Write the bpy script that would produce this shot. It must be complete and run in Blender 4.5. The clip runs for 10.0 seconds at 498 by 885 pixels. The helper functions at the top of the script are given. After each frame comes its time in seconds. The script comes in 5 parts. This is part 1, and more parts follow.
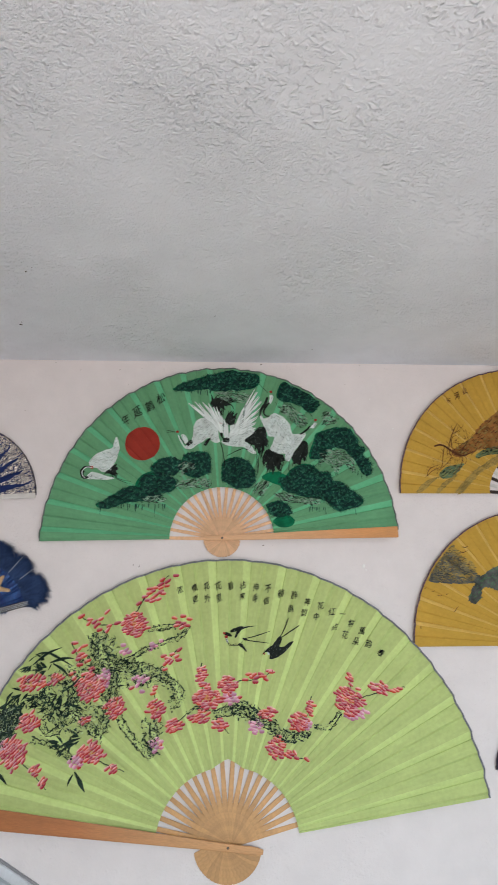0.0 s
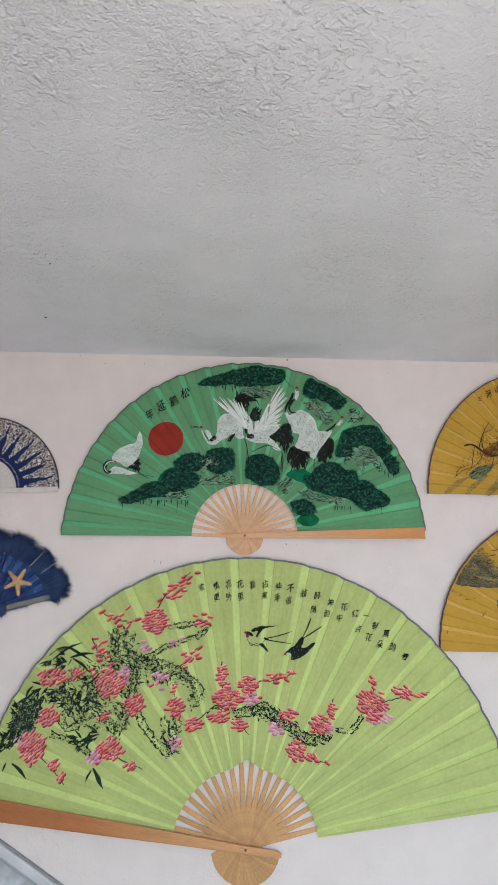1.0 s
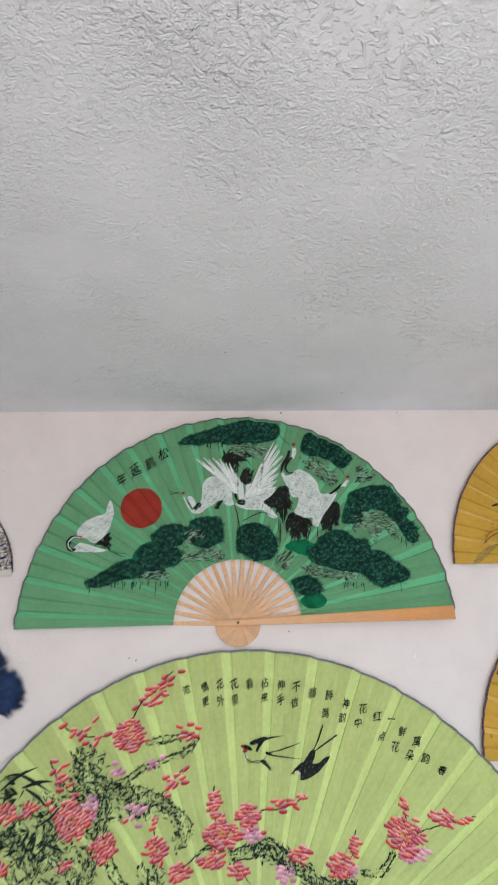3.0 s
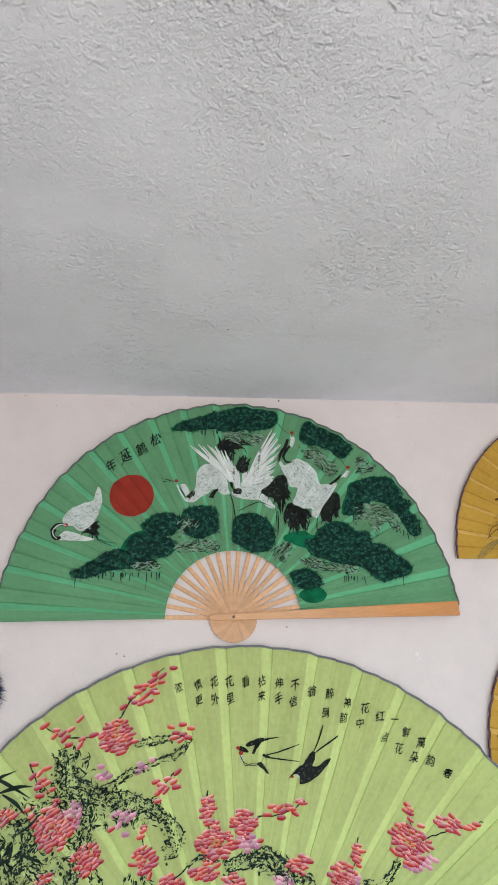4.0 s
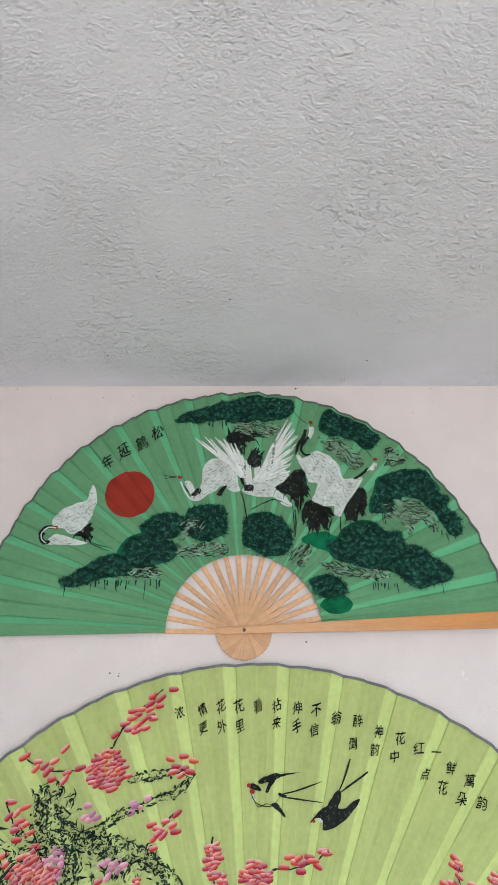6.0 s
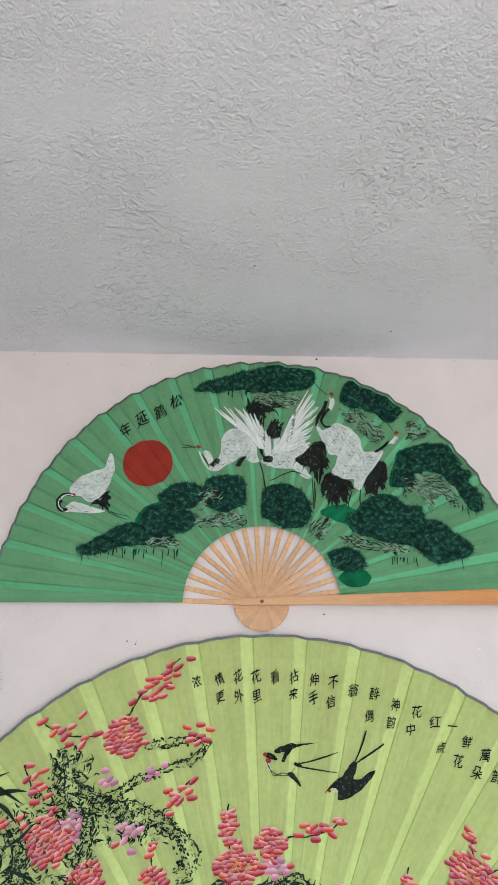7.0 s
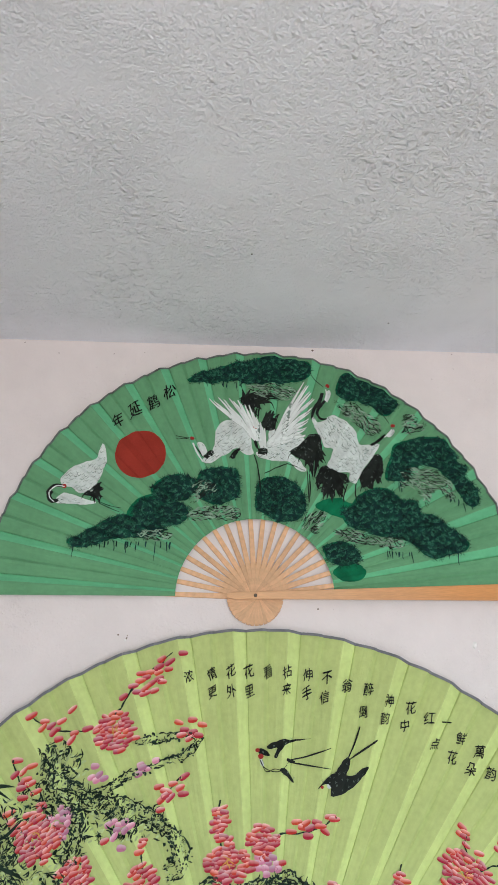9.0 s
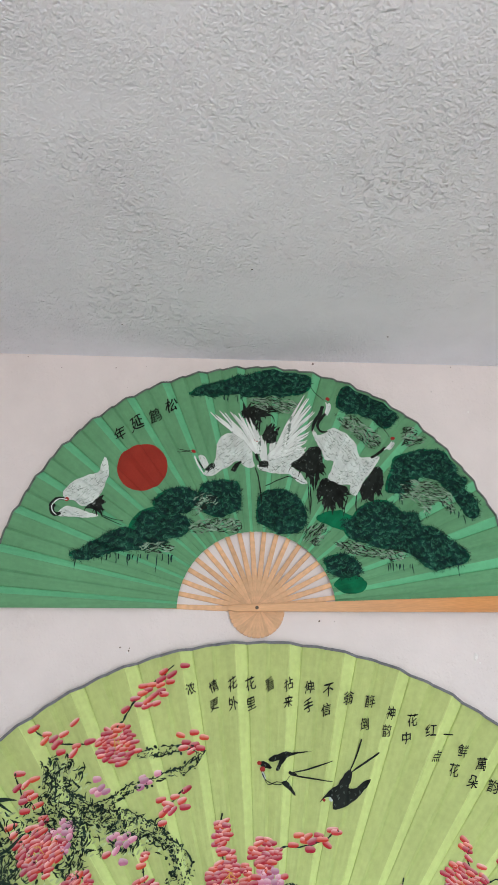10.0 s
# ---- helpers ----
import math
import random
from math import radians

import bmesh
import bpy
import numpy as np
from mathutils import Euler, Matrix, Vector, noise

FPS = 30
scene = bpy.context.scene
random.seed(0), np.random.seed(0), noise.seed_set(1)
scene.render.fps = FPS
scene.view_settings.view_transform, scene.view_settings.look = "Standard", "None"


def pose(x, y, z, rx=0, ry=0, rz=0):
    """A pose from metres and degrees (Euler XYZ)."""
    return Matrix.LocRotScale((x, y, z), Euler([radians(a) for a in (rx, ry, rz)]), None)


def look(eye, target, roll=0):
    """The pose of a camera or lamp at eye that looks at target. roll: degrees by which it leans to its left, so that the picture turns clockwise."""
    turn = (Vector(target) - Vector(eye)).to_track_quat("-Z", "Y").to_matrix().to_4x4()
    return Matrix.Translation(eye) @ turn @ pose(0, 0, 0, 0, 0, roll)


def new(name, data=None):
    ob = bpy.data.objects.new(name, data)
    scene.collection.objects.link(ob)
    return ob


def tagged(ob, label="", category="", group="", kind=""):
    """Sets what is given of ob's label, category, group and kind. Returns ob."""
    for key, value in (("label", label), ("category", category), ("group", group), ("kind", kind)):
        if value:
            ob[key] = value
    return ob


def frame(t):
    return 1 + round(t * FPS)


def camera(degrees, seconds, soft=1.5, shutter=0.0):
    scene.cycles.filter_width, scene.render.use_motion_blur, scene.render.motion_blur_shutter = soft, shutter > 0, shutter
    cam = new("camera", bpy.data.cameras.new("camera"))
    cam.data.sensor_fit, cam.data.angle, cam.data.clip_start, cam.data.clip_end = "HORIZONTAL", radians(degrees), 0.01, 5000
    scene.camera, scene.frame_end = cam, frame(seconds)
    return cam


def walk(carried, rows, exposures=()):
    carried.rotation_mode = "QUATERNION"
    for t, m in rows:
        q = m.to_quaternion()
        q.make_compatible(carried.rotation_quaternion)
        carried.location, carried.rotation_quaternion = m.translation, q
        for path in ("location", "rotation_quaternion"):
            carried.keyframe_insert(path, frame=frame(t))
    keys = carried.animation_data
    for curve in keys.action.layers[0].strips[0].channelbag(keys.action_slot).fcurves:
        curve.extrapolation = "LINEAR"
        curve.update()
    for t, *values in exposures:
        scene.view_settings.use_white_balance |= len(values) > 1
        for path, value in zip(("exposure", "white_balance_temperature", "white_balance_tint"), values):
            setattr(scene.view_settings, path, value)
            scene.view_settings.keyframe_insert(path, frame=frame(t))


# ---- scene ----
import mathutils.geometry
import mathutils
# ---- camera and walk ----
cam = camera(40.27, 10.0, soft=1.4, shutter=0.4)
PATH = [
    (0.0, -0.0302, -2.05, 1.6513, 106.168, 0.52, -3.045),
    (0.5, -0.0129, -2.026, 1.6651, 105.283, -0.475, -0.576),
    (1.0, -0.0212, -2.0195, 1.6692, 105.627, -0.922, -1.091),
    (1.5, -0.0122, -1.9305, 1.6769, 105.182, -0.646, 1.241),
    (2.0, 0.0243, -1.8246, 1.6945, 109.382, 0.258, 3.917),
    (2.5, 0.0014, -1.7586, 1.696, 110.48, -1.511, 3.582),
    (3.0, -0.0248, -1.7108, 1.7286, 112.087, 1.005, -1.61),
    (3.2, -0.0699, -1.6801, 1.7158, 113.228, 1.464, -2.982),
    (4.3, -0.1011, -1.5522, 1.6701, 113.645, 0.999, -4.783),
    (4.5, -0.0887, -1.5051, 1.6543, 115.008, 1.036, -2.243),
    (5.0, -0.0083, -1.4358, 1.6555, 114.916, 1.852, -0.648),
    (5.5, 0.0129, -1.3892, 1.6689, 113.423, 2.054, -0.113),
    (6.0, -0.0104, -1.3869, 1.6795, 116.346, 0.53, -0.732),
    (6.2, -0.0520, -1.3920, 1.6780, 115.896, -0.81, -1.636),
    (7.5, -0.0372, -1.3576, 1.6931, 113.447, -0.542, -0.446),
    (8.0, -0.0486, -1.3599, 1.6898, 114.439, -1.146, -1.056),
    (8.5, -0.0556, -1.3543, 1.6918, 113.497, -1.002, -1.827),
    (9.0, -0.0511, -1.3479, 1.6948, 113.263, -0.866, -1.804),
    (9.5, -0.0536, -1.3467, 1.696, 113.425, -1.314, -1.19),
    (10.0, -0.0499, -1.3588, 1.6913, 114.304, -0.766, -1.605),
]
walk(cam, [(t, pose(x, y, z, rx, ry, rz)) for t, x, y, z, rx, ry, rz in PATH],
     [(0.0, -0.06), (1.0, -0.09), (2.0, -0.11), (2.5, -0.07), (3.0, 0.09), (4.5, 0.10), (5.0, 0.12), (10.0, 0.12)])

# ---- world and lights ----
WALL_Y, CEIL, BACK, SIDE = 0.012, 2.523, -3.6, 2.7
world = bpy.data.worlds.new("sky")
scene.world = world
world.use_nodes = True
wn = world.node_tree.nodes
sky = wn.new("ShaderNodeTexSky")
sky.sky_type, sky.sun_disc = "NISHITA", False
sky.sun_elevation, sky.sun_rotation = radians(48), radians(20)
wn["Background"].inputs["Strength"].default_value = 0.12
world.node_tree.links.new(sky.outputs["Color"], wn["Background"].inputs["Color"])
sun = new("sun", bpy.data.lights.new("sun", "SUN"))
sun.data.energy, sun.data.angle, sun.data.color = 3.0, radians(0.6), (1.0, 0.95, 0.88)
sun.matrix_world = look((2.0, 5.0, 7.0), (0.3, 0.0, 1.0))
# the window's light: cool from the sky, slanting down, and warm off the sunlit ground, slanting up
for name, x, y_in, energy, colour, aim, spread in (("window_skylight", 0.95, 0.02, 58.0, (0.64, 0.85, 1.0), -2.9, 150), ("window_ground_light", 0.25, 0.03, 27.5, (1.0, 0.86, 0.775), 3.9, 140)):
    daylight = new(name, bpy.data.lights.new(name, "AREA"))
    daylight.data.shape, daylight.data.size, daylight.data.size_y = "RECTANGLE", 2.6, 1.5
    daylight.data.energy, daylight.data.color, daylight.data.spread = energy, colour, radians(spread)
    daylight.matrix_world = look((x, BACK + y_in + 0.25, 1.35), (x, 0.0, aim))


# ---- materials ----
def material(name, colour, rough=0.7, vary=0.12, scale=20.0, bump=0.0, bump_scale=80.0, fine=0.05, metal=0.0, stretch=None, island=0.0, piece=0.0):
    m = bpy.data.materials.new(name)
    m.use_nodes = True
    nt = m.node_tree
    n, link = nt.nodes, nt.links.new
    b = n["Principled BSDF"]
    b.inputs["Roughness"].default_value, b.inputs["Metallic"].default_value = rough, metal
    b.inputs["Specular IOR Level"].default_value = 0.5 if rough < 0.55 else 0.12
    tc = n.new("ShaderNodeTexCoord")
    mp = n.new("ShaderNodeMapping")
    if stretch:
        mp.inputs["Scale"].default_value = stretch
    link(tc.outputs["Object"], mp.inputs["Vector"])
    big, small = n.new("ShaderNodeTexNoise"), n.new("ShaderNodeTexNoise")
    for tex, s, d in ((big, scale, 4.0), (small, scale * 14, 3.0)):
        tex.inputs["Scale"].default_value, tex.inputs["Detail"].default_value = s, d
        link(mp.outputs["Vector"], tex.inputs["Vector"])
    value = None
    for tex, amount in ((big, vary), (small, fine)):
        mr = n.new("ShaderNodeMapRange")
        mr.inputs["From Min"].default_value, mr.inputs["From Max"].default_value = 0.3, 0.7
        mr.inputs["To Min"].default_value, mr.inputs["To Max"].default_value = 1 - amount, 1 + amount
        link(tex.outputs["Fac"], mr.inputs["Value"])
        if value is None:
            value = mr.outputs["Result"]
        else:
            mul = n.new("ShaderNodeMath")
            mul.operation = "MULTIPLY"
            link(value, mul.inputs[0]), link(mr.outputs["Result"], mul.inputs[1])
            value = mul.outputs["Value"]
    for amount, node, out in ((island, "ShaderNodeNewGeometry", "Random Per Island"), (piece, "ShaderNodeObjectInfo", "Random")):
        if amount:
            src, mr, mul = n.new(node), n.new("ShaderNodeMapRange"), n.new("ShaderNodeMath")
            mr.inputs["To Min"].default_value, mr.inputs["To Max"].default_value = 1 - amount, 1 + amount
            mul.operation = "MULTIPLY"
            link(src.outputs[out], mr.inputs["Value"])
            link(value, mul.inputs[0]), link(mr.outputs["Result"], mul.inputs[1])
            value = mul.outputs["Value"]
    hsv = n.new("ShaderNodeHueSaturation")
    hsv.inputs["Color"].default_value = (*colour, 1)
    link(value, hsv.inputs["Value"])
    link(hsv.outputs["Color"], b.inputs["Base Color"])
    if bump:
        bt, bp = n.new("ShaderNodeTexNoise"), n.new("ShaderNodeBump")
        bt.inputs["Scale"].default_value, bt.inputs["Detail"].default_value = bump_scale, 5.0
        bp.inputs["Strength"].default_value, bp.inputs["Distance"].default_value = 1.0, bump
        link(mp.outputs["Vector"], bt.inputs["Vector"])
        link(bt.outputs["Fac"], bp.inputs["Height"])
        link(bp.outputs["Normal"], b.inputs["Normal"])
    return m


def plaster(name, colour, strength, streak):
    """Trowelled plaster: short ridges and blobs that come and go in patches, over grain."""
    m = bpy.data.materials.new(name)
    m.use_nodes = True
    nt = m.node_tree
    n, link = nt.nodes, nt.links.new
    b = n["Principled BSDF"]
    b.inputs["Roughness"].default_value = 0.85
    tc = n.new("ShaderNodeTexCoord")

    def noise_of(scale, detail, stretch=(1, 1, 1), turn=0.0, distort=0.0):
        mp, tx = n.new("ShaderNodeMapping"), n.new("ShaderNodeTexNoise")
        mp.inputs["Scale"].default_value, mp.inputs["Rotation"].default_value = stretch, (0, 0, turn)
        tx.inputs["Scale"].default_value, tx.inputs["Detail"].default_value, tx.inputs["Distortion"].default_value = scale, detail, distort
        link(tc.outputs["Object"], mp.inputs["Vector"])
        link(mp.outputs["Vector"], tx.inputs["Vector"])
        return tx.outputs["Fac"]

    def ranged(src, a, z, lo, hi):
        mr = n.new("ShaderNodeMapRange")
        for key, v in zip(("From Min", "From Max", "To Min", "To Max"), (a, z, lo, hi)):
            mr.inputs[key].default_value = v
        link(src, mr.inputs["Value"])
        return mr.outputs["Result"]

    def calc(op, p, q):
        mt = n.new("ShaderNodeMath")
        mt.operation = op
        for i, v in enumerate((p, q)):
            if isinstance(v, (int, float)):
                mt.inputs[i].default_value = v
            else:
                link(v, mt.inputs[i])
        return mt.outputs["Value"]

    ridges = ranged(noise_of(75, 4, streak, 0.35, 0.6), 0.50, 0.72, 0, 1)
    ridges_b = ranged(noise_of(45, 4, streak, -0.5, 0.8), 0.54, 0.70, 0, 1)
    patches = ranged(noise_of(3.2, 4), 0.42, 0.64, 0.15, 1.5)
    grain = calc("MULTIPLY", calc("ADD", noise_of(100, 3, streak, 0.1, 0.3), calc("MULTIPLY", noise_of(250, 3), 0.85)), ranged(noise_of(3.5, 3), 0.36, 0.66, 0.15, 1.35))
    height = calc("ADD", calc("MULTIPLY", calc("ADD", ridges, ridges_b), patches), calc("MULTIPLY", grain, 1.9))
    bp = n.new("ShaderNodeBump")
    bp.inputs["Strength"].default_value, bp.inputs["Distance"].default_value = 1.0, strength
    link(height, bp.inputs["Height"])
    link(bp.outputs["Normal"], b.inputs["Normal"])
    value = calc("MULTIPLY", ranged(noise_of(1.6, 4), 0.3, 0.7, 0.98, 1.015), ranged(noise_of(14, 5), 0.3, 0.7, 0.97, 1.03))
    dirt = ranged(noise_of(9, 6), 0.70, 0.80, 1.0, 0.93)
    hsv = n.new("ShaderNodeHueSaturation")
    hsv.inputs["Color"].default_value = (*colour, 1)
    link(calc("MULTIPLY", value, dirt), hsv.inputs["Value"])
    link(hsv.outputs["Color"], b.inputs["Base Color"])
    return m


def cloth(name, colour, streak=0.035, relief=0.0009):
    """Pleated cloth or paper: weave, creases that run out from the pivot, and faint stains."""
    m = material(name, colour, 0.8, 0.07, 7.0, 0.0, 80.0, 0.05)
    nt = m.node_tree
    n, link = nt.nodes, nt.links.new
    uv, mp, mp2 = n.new("ShaderNodeUVMap"), n.new("ShaderNodeMapping"), n.new("ShaderNodeMapping")
    uv.uv_map = "along"
    mp.inputs["Scale"].default_value, mp2.inputs["Scale"].default_value = (2.0, 2.0, 1), (6.0, 3.0, 1)
    fold, fine, weave, bp = n.new("ShaderNodeTexNoise"), n.new("ShaderNodeTexNoise"), n.new("ShaderNodeTexNoise"), n.new("ShaderNodeBump")
    for tex, src, sc in ((fold, mp, 1.6), (fine, mp2, 1.5)):
        link(uv.outputs["UV"], src.inputs["Vector"])
        link(src.outputs["Vector"], tex.inputs["Vector"])
        tex.inputs["Scale"].default_value, tex.inputs["Detail"].default_value, tex.inputs["Distortion"].default_value = sc, 5.0, 0.4
    tc = next(k for k in n if k.type == "TEX_COORD")
    weave.inputs["Scale"].default_value, weave.inputs["Detail"].default_value = 320.0, 2.0
    link(tc.outputs["Object"], weave.inputs["Vector"])
    add, add2, mul = n.new("ShaderNodeMath"), n.new("ShaderNodeMath"), n.new("ShaderNodeMath")
    mul.operation, add.operation, add2.operation = "MULTIPLY", "MULTIPLY_ADD", "MULTIPLY_ADD"
    mul.inputs[1].default_value, add.inputs[1].default_value, add2.inputs[1].default_value = 1.0, 0.25, 0.05
    link(fold.outputs["Fac"], mul.inputs[0])
    link(fine.outputs["Fac"], add.inputs[0]), link(mul.outputs["Value"], add.inputs[2])
    link(weave.outputs["Fac"], add2.inputs[0]), link(add.outputs["Value"], add2.inputs[2])
    bp.inputs["Strength"].default_value, bp.inputs["Distance"].default_value = 1.0, relief * 4
    link(add2.outputs["Value"], bp.inputs["Height"])
    link(bp.outputs["Normal"], n["Principled BSDF"].inputs["Normal"])
    mr, hsv = n.new("ShaderNodeMapRange"), n.new("ShaderNodeHueSaturation")
    for key, v in zip(("From Min", "From Max", "To Min", "To Max"), (0.3, 0.7, 1 - streak, 1 + streak)):
        mr.inputs[key].default_value = v
    link(fine.outputs["Fac"], mr.inputs["Value"])
    old = next(k for k in n if k.type == "HUE_SAT")
    link(old.outputs["Color"], hsv.inputs["Color"])
    link(mr.outputs["Result"], hsv.inputs["Value"])
    link(hsv.outputs["Color"], n["Principled BSDF"].inputs["Base Color"])
    return m


def petal_material(name, deep, pale):
    """Loaded-brush petals: deep at one end, pale at the other, each a little different."""
    m = bpy.data.materials.new(name)
    m.use_nodes = True
    nt = m.node_tree
    n, link = nt.nodes, nt.links.new
    b = n["Principled BSDF"]
    b.inputs["Roughness"].default_value, b.inputs["Specular IOR Level"].default_value = 0.7, 0.1
    uv, sep, ramp = n.new("ShaderNodeUVMap"), n.new("ShaderNodeSeparateXYZ"), n.new("ShaderNodeValToRGB")
    uv.uv_map = "along"
    link(uv.outputs["UV"], sep.inputs["Vector"])
    link(sep.outputs["Y"], ramp.inputs["Fac"])
    ramp.color_ramp.elements[0].color, ramp.color_ramp.elements[1].color = (*deep, 1), (*pale, 1)
    ramp.color_ramp.elements[0].position, ramp.color_ramp.elements[1].position = 0.36, 0.96
    geo, mr, hsv, mh = n.new("ShaderNodeNewGeometry"), n.new("ShaderNodeMapRange"), n.new("ShaderNodeHueSaturation"), n.new("ShaderNodeMapRange")
    mr.inputs["To Min"].default_value, mr.inputs["To Max"].default_value = 0.72, 1.15
    mh.inputs["To Min"].default_value, mh.inputs["To Max"].default_value = 0.488, 0.515
    link(geo.outputs["Random Per Island"], mr.inputs["Value"])
    link(geo.outputs["Random Per Island"], mh.inputs["Value"])
    link(mr.outputs["Result"], hsv.inputs["Value"])
    link(mh.outputs["Result"], hsv.inputs["Hue"])
    link(ramp.outputs["Color"], hsv.inputs["Color"])
    link(hsv.outputs["Color"], b.inputs["Base Color"])
    return m


WALL = plaster("painted_wall", (0.786, 0.737, 0.727), 0.0006, (1, 1, 1))
CEILING = plaster("ceiling_plaster", (0.800, 0.832, 0.890), 0.0021, (1, 1.15, 1))
FLOOR = material("floor_paint", (0.58, 0.49, 0.425), 0.4, 0.15, 6.0)
FRAME = material("white_paint", (0.75, 0.75, 0.73), 0.4, 0.05)
GREEN = cloth("green_cloth", (0.135, 0.345, 0.180), 0.06)
GREEN_RIB = cloth("green_cloth_on_stick", (0.14, 0.48, 0.255))
LIME = cloth("lime_cloth", (0.480, 0.580, 0.225), 0.05)
LIME_RIB = cloth("lime_cloth_on_stick", (0.57, 0.70, 0.27))
GOLD = cloth("mustard_paper", (0.52, 0.32, 0.055))
# paler copy of the mustard: the light on the pleat ridges, put into the colour
GOLD_LIT_RIDGE = cloth("mustard_paper_lit_ridge", (0.66, 0.44, 0.12))
BORDER = material("grey_edging", (0.19, 0.20, 0.22), 0.8, 0.2, 60.0)
BORDER_GREEN = material("grey_green_edging", (0.14, 0.17, 0.155), 0.8, 0.3, 60.0)
BORDER_PLUM = material("plum_edging", (0.115, 0.075, 0.10), 0.8, 0.25, 60.0)
BAMBOO = material("pale_bamboo", (0.66, 0.40, 0.22), 0.5, 0.12, 10.0, 0.0003, 90.0, 0.10, stretch=(1, 1, 1), piece=0.10)
BAMBOO_DARK = material("tan_bamboo", (0.52, 0.29, 0.115), 0.5, 0.15, 10.0, 0.0003, 90.0, 0.10, piece=0.12)
GUARD_PALE = material("orange_bamboo", (0.60, 0.29, 0.10), 0.35, 0.12, 12.0, 0.0002, 60.0, 0.08, stretch=(0.3, 1, 3))
GUARD_DARK = material("brown_orange_bamboo", (0.40, 0.145, 0.045), 0.4, 0.15, 12.0, 0.0002, 60.0, 0.12, stretch=(0.3, 1, 3))


def graded(m, near, far):
    """Varnish worn pale near the pivot and deep towards the tip."""
    n, link = m.node_tree.nodes, m.node_tree.links.new
    tc = next(k for k in n if k.type == "TEX_COORD")
    hsv = next(k for k in n if k.type == "HUE_SAT")
    sep, ramp = n.new("ShaderNodeSeparateXYZ"), n.new("ShaderNodeValToRGB")
    link(tc.outputs["Object"], sep.inputs["Vector"])
    link(sep.outputs["X"], ramp.inputs["Fac"])
    ramp.color_ramp.elements[0].position, ramp.color_ramp.elements[1].position = 0.12, 0.42
    ramp.color_ramp.elements[0].color, ramp.color_ramp.elements[1].color = (*near, 1), (*far, 1)
    link(ramp.outputs["Color"], hsv.inputs["Color"])


graded(GUARD_PALE, (0.64, 0.37, 0.19), (0.60, 0.27, 0.085))
graded(GUARD_DARK, (0.54, 0.28, 0.11), (0.40, 0.145, 0.045))
RIVET = material("dark_metal", (0.12, 0.10, 0.08), 0.35, metal=0.8)
PINE = material("pine_green_paint", (0.005, 0.055, 0.034), 0.6, 0.4, 30.0, 0.0, 80.0, 0.2)
PINE_BRIGHT = material("bright_pine_paint", (0.004, 0.15, 0.066), 0.7, 0.3, 30.0)
NEEDLE = material("needle_ink", (0.006, 0.028, 0.027), 0.6, 0.4, 40.0, island=0.6)
NEEDLE_LIGHT = material("needle_light", (0.036, 0.165, 0.102), 0.6, 0.4, 40.0, island=0.5)
WHITE = material("white_paint_wash", (0.62, 0.70, 0.675), 0.65, 0.12, 45.0, fine=0.10)
WHITE_LINE = material("white_line", (0.70, 0.77, 0.75), 0.65, 0.08, 45.0, island=0.1)
GREYLINE = material("grey_line", (0.16, 0.22, 0.19), 0.65, 0.3, 45.0, island=0.4)
INK = material("black_ink", (0.012, 0.016, 0.014), 0.55, 0.4, 40.0, island=0.5)
INK_BROWN = material("brown_ink", (0.085, 0.032, 0.012), 0.6, 0.4, 40.0, island=0.5)
BARK_LIGHT = material("bark_light", (0.33, 0.45, 0.27), 0.7, 0.3, 60.0, island=0.35)
BARK_PALE = material("pale_bark_wash", (0.45, 0.56, 0.27), 0.75, 0.25, 50.0, island=0.2)
KNOT = material("whitish_green_line", (0.24, 0.38, 0.28), 0.7, 0.25, 60.0, island=0.3)
INK_GREEN = material("green_black_ink", (0.016, 0.032, 0.022), 0.55, 0.5, 40.0, island=0.6)
INK_WASH = material("grey_black_wash", (0.030, 0.048, 0.042), 0.7, 0.5, 50.0)
SCALE = material("pale_grey_line", (0.22, 0.30, 0.26), 0.7, 0.3, 45.0, island=0.4)
RED_SUN = material("brick_red_paint", (0.30, 0.035, 0.022), 0.6, 0.10, 25.0)
RED = material("red_paint", (0.33, 0.035, 0.03), 0.6)
TEAL = material("teal_wash", (0.08, 0.145, 0.085), 0.7, 0.35, 40.0)
WASH = material("grey_green_wash", (0.25, 0.185, 0.055), 0.75, 0.35, 30.0)
WASH_PALE = material("thin_wash", (0.36, 0.245, 0.065), 0.75, 0.25, 30.0)
TEAL_PALE = material("thin_teal_wash", (0.17, 0.19, 0.075), 0.75, 0.35, 40.0)
WASH_GREY = material("slate_wash", (0.17, 0.15, 0.085), 0.75, 0.5, 35.0)
STAMEN = material("ochre_dot", (0.62, 0.36, 0.08), 0.7)
PETALS = [petal_material("coral_petal", (0.50, 0.032, 0.036), (0.85, 0.40, 0.39)),
          petal_material("pink_petal", (0.52, 0.05, 0.07), (0.88, 0.56, 0.56)),
          petal_material("lilac_petal", (0.58, 0.22, 0.34), (0.82, 0.60, 0.68))]
NAVY = cloth("navy_cloth", (0.020, 0.035, 0.125))
LACE = material("cream_lace", (0.78, 0.74, 0.68), 0.8, 0.2, 60.0, island=0.25)
LACE_MID = material("shaded_lace", (0.44, 0.40, 0.36), 0.8, 0.2, 60.0, island=0.3)
LACE_DARK = material("black_lace", (0.05, 0.045, 0.06), 0.8, 0.3, 60.0, island=0.4)
IVORY = material("ivory_sticks", (0.62, 0.60, 0.57), 0.35, 0.10, 40.0, 0.0006, 220.0, piece=0.05)
FEATHER = material("navy_feather", (0.030, 0.056, 0.135), 0.85, 0.3, 30.0, island=0.3)
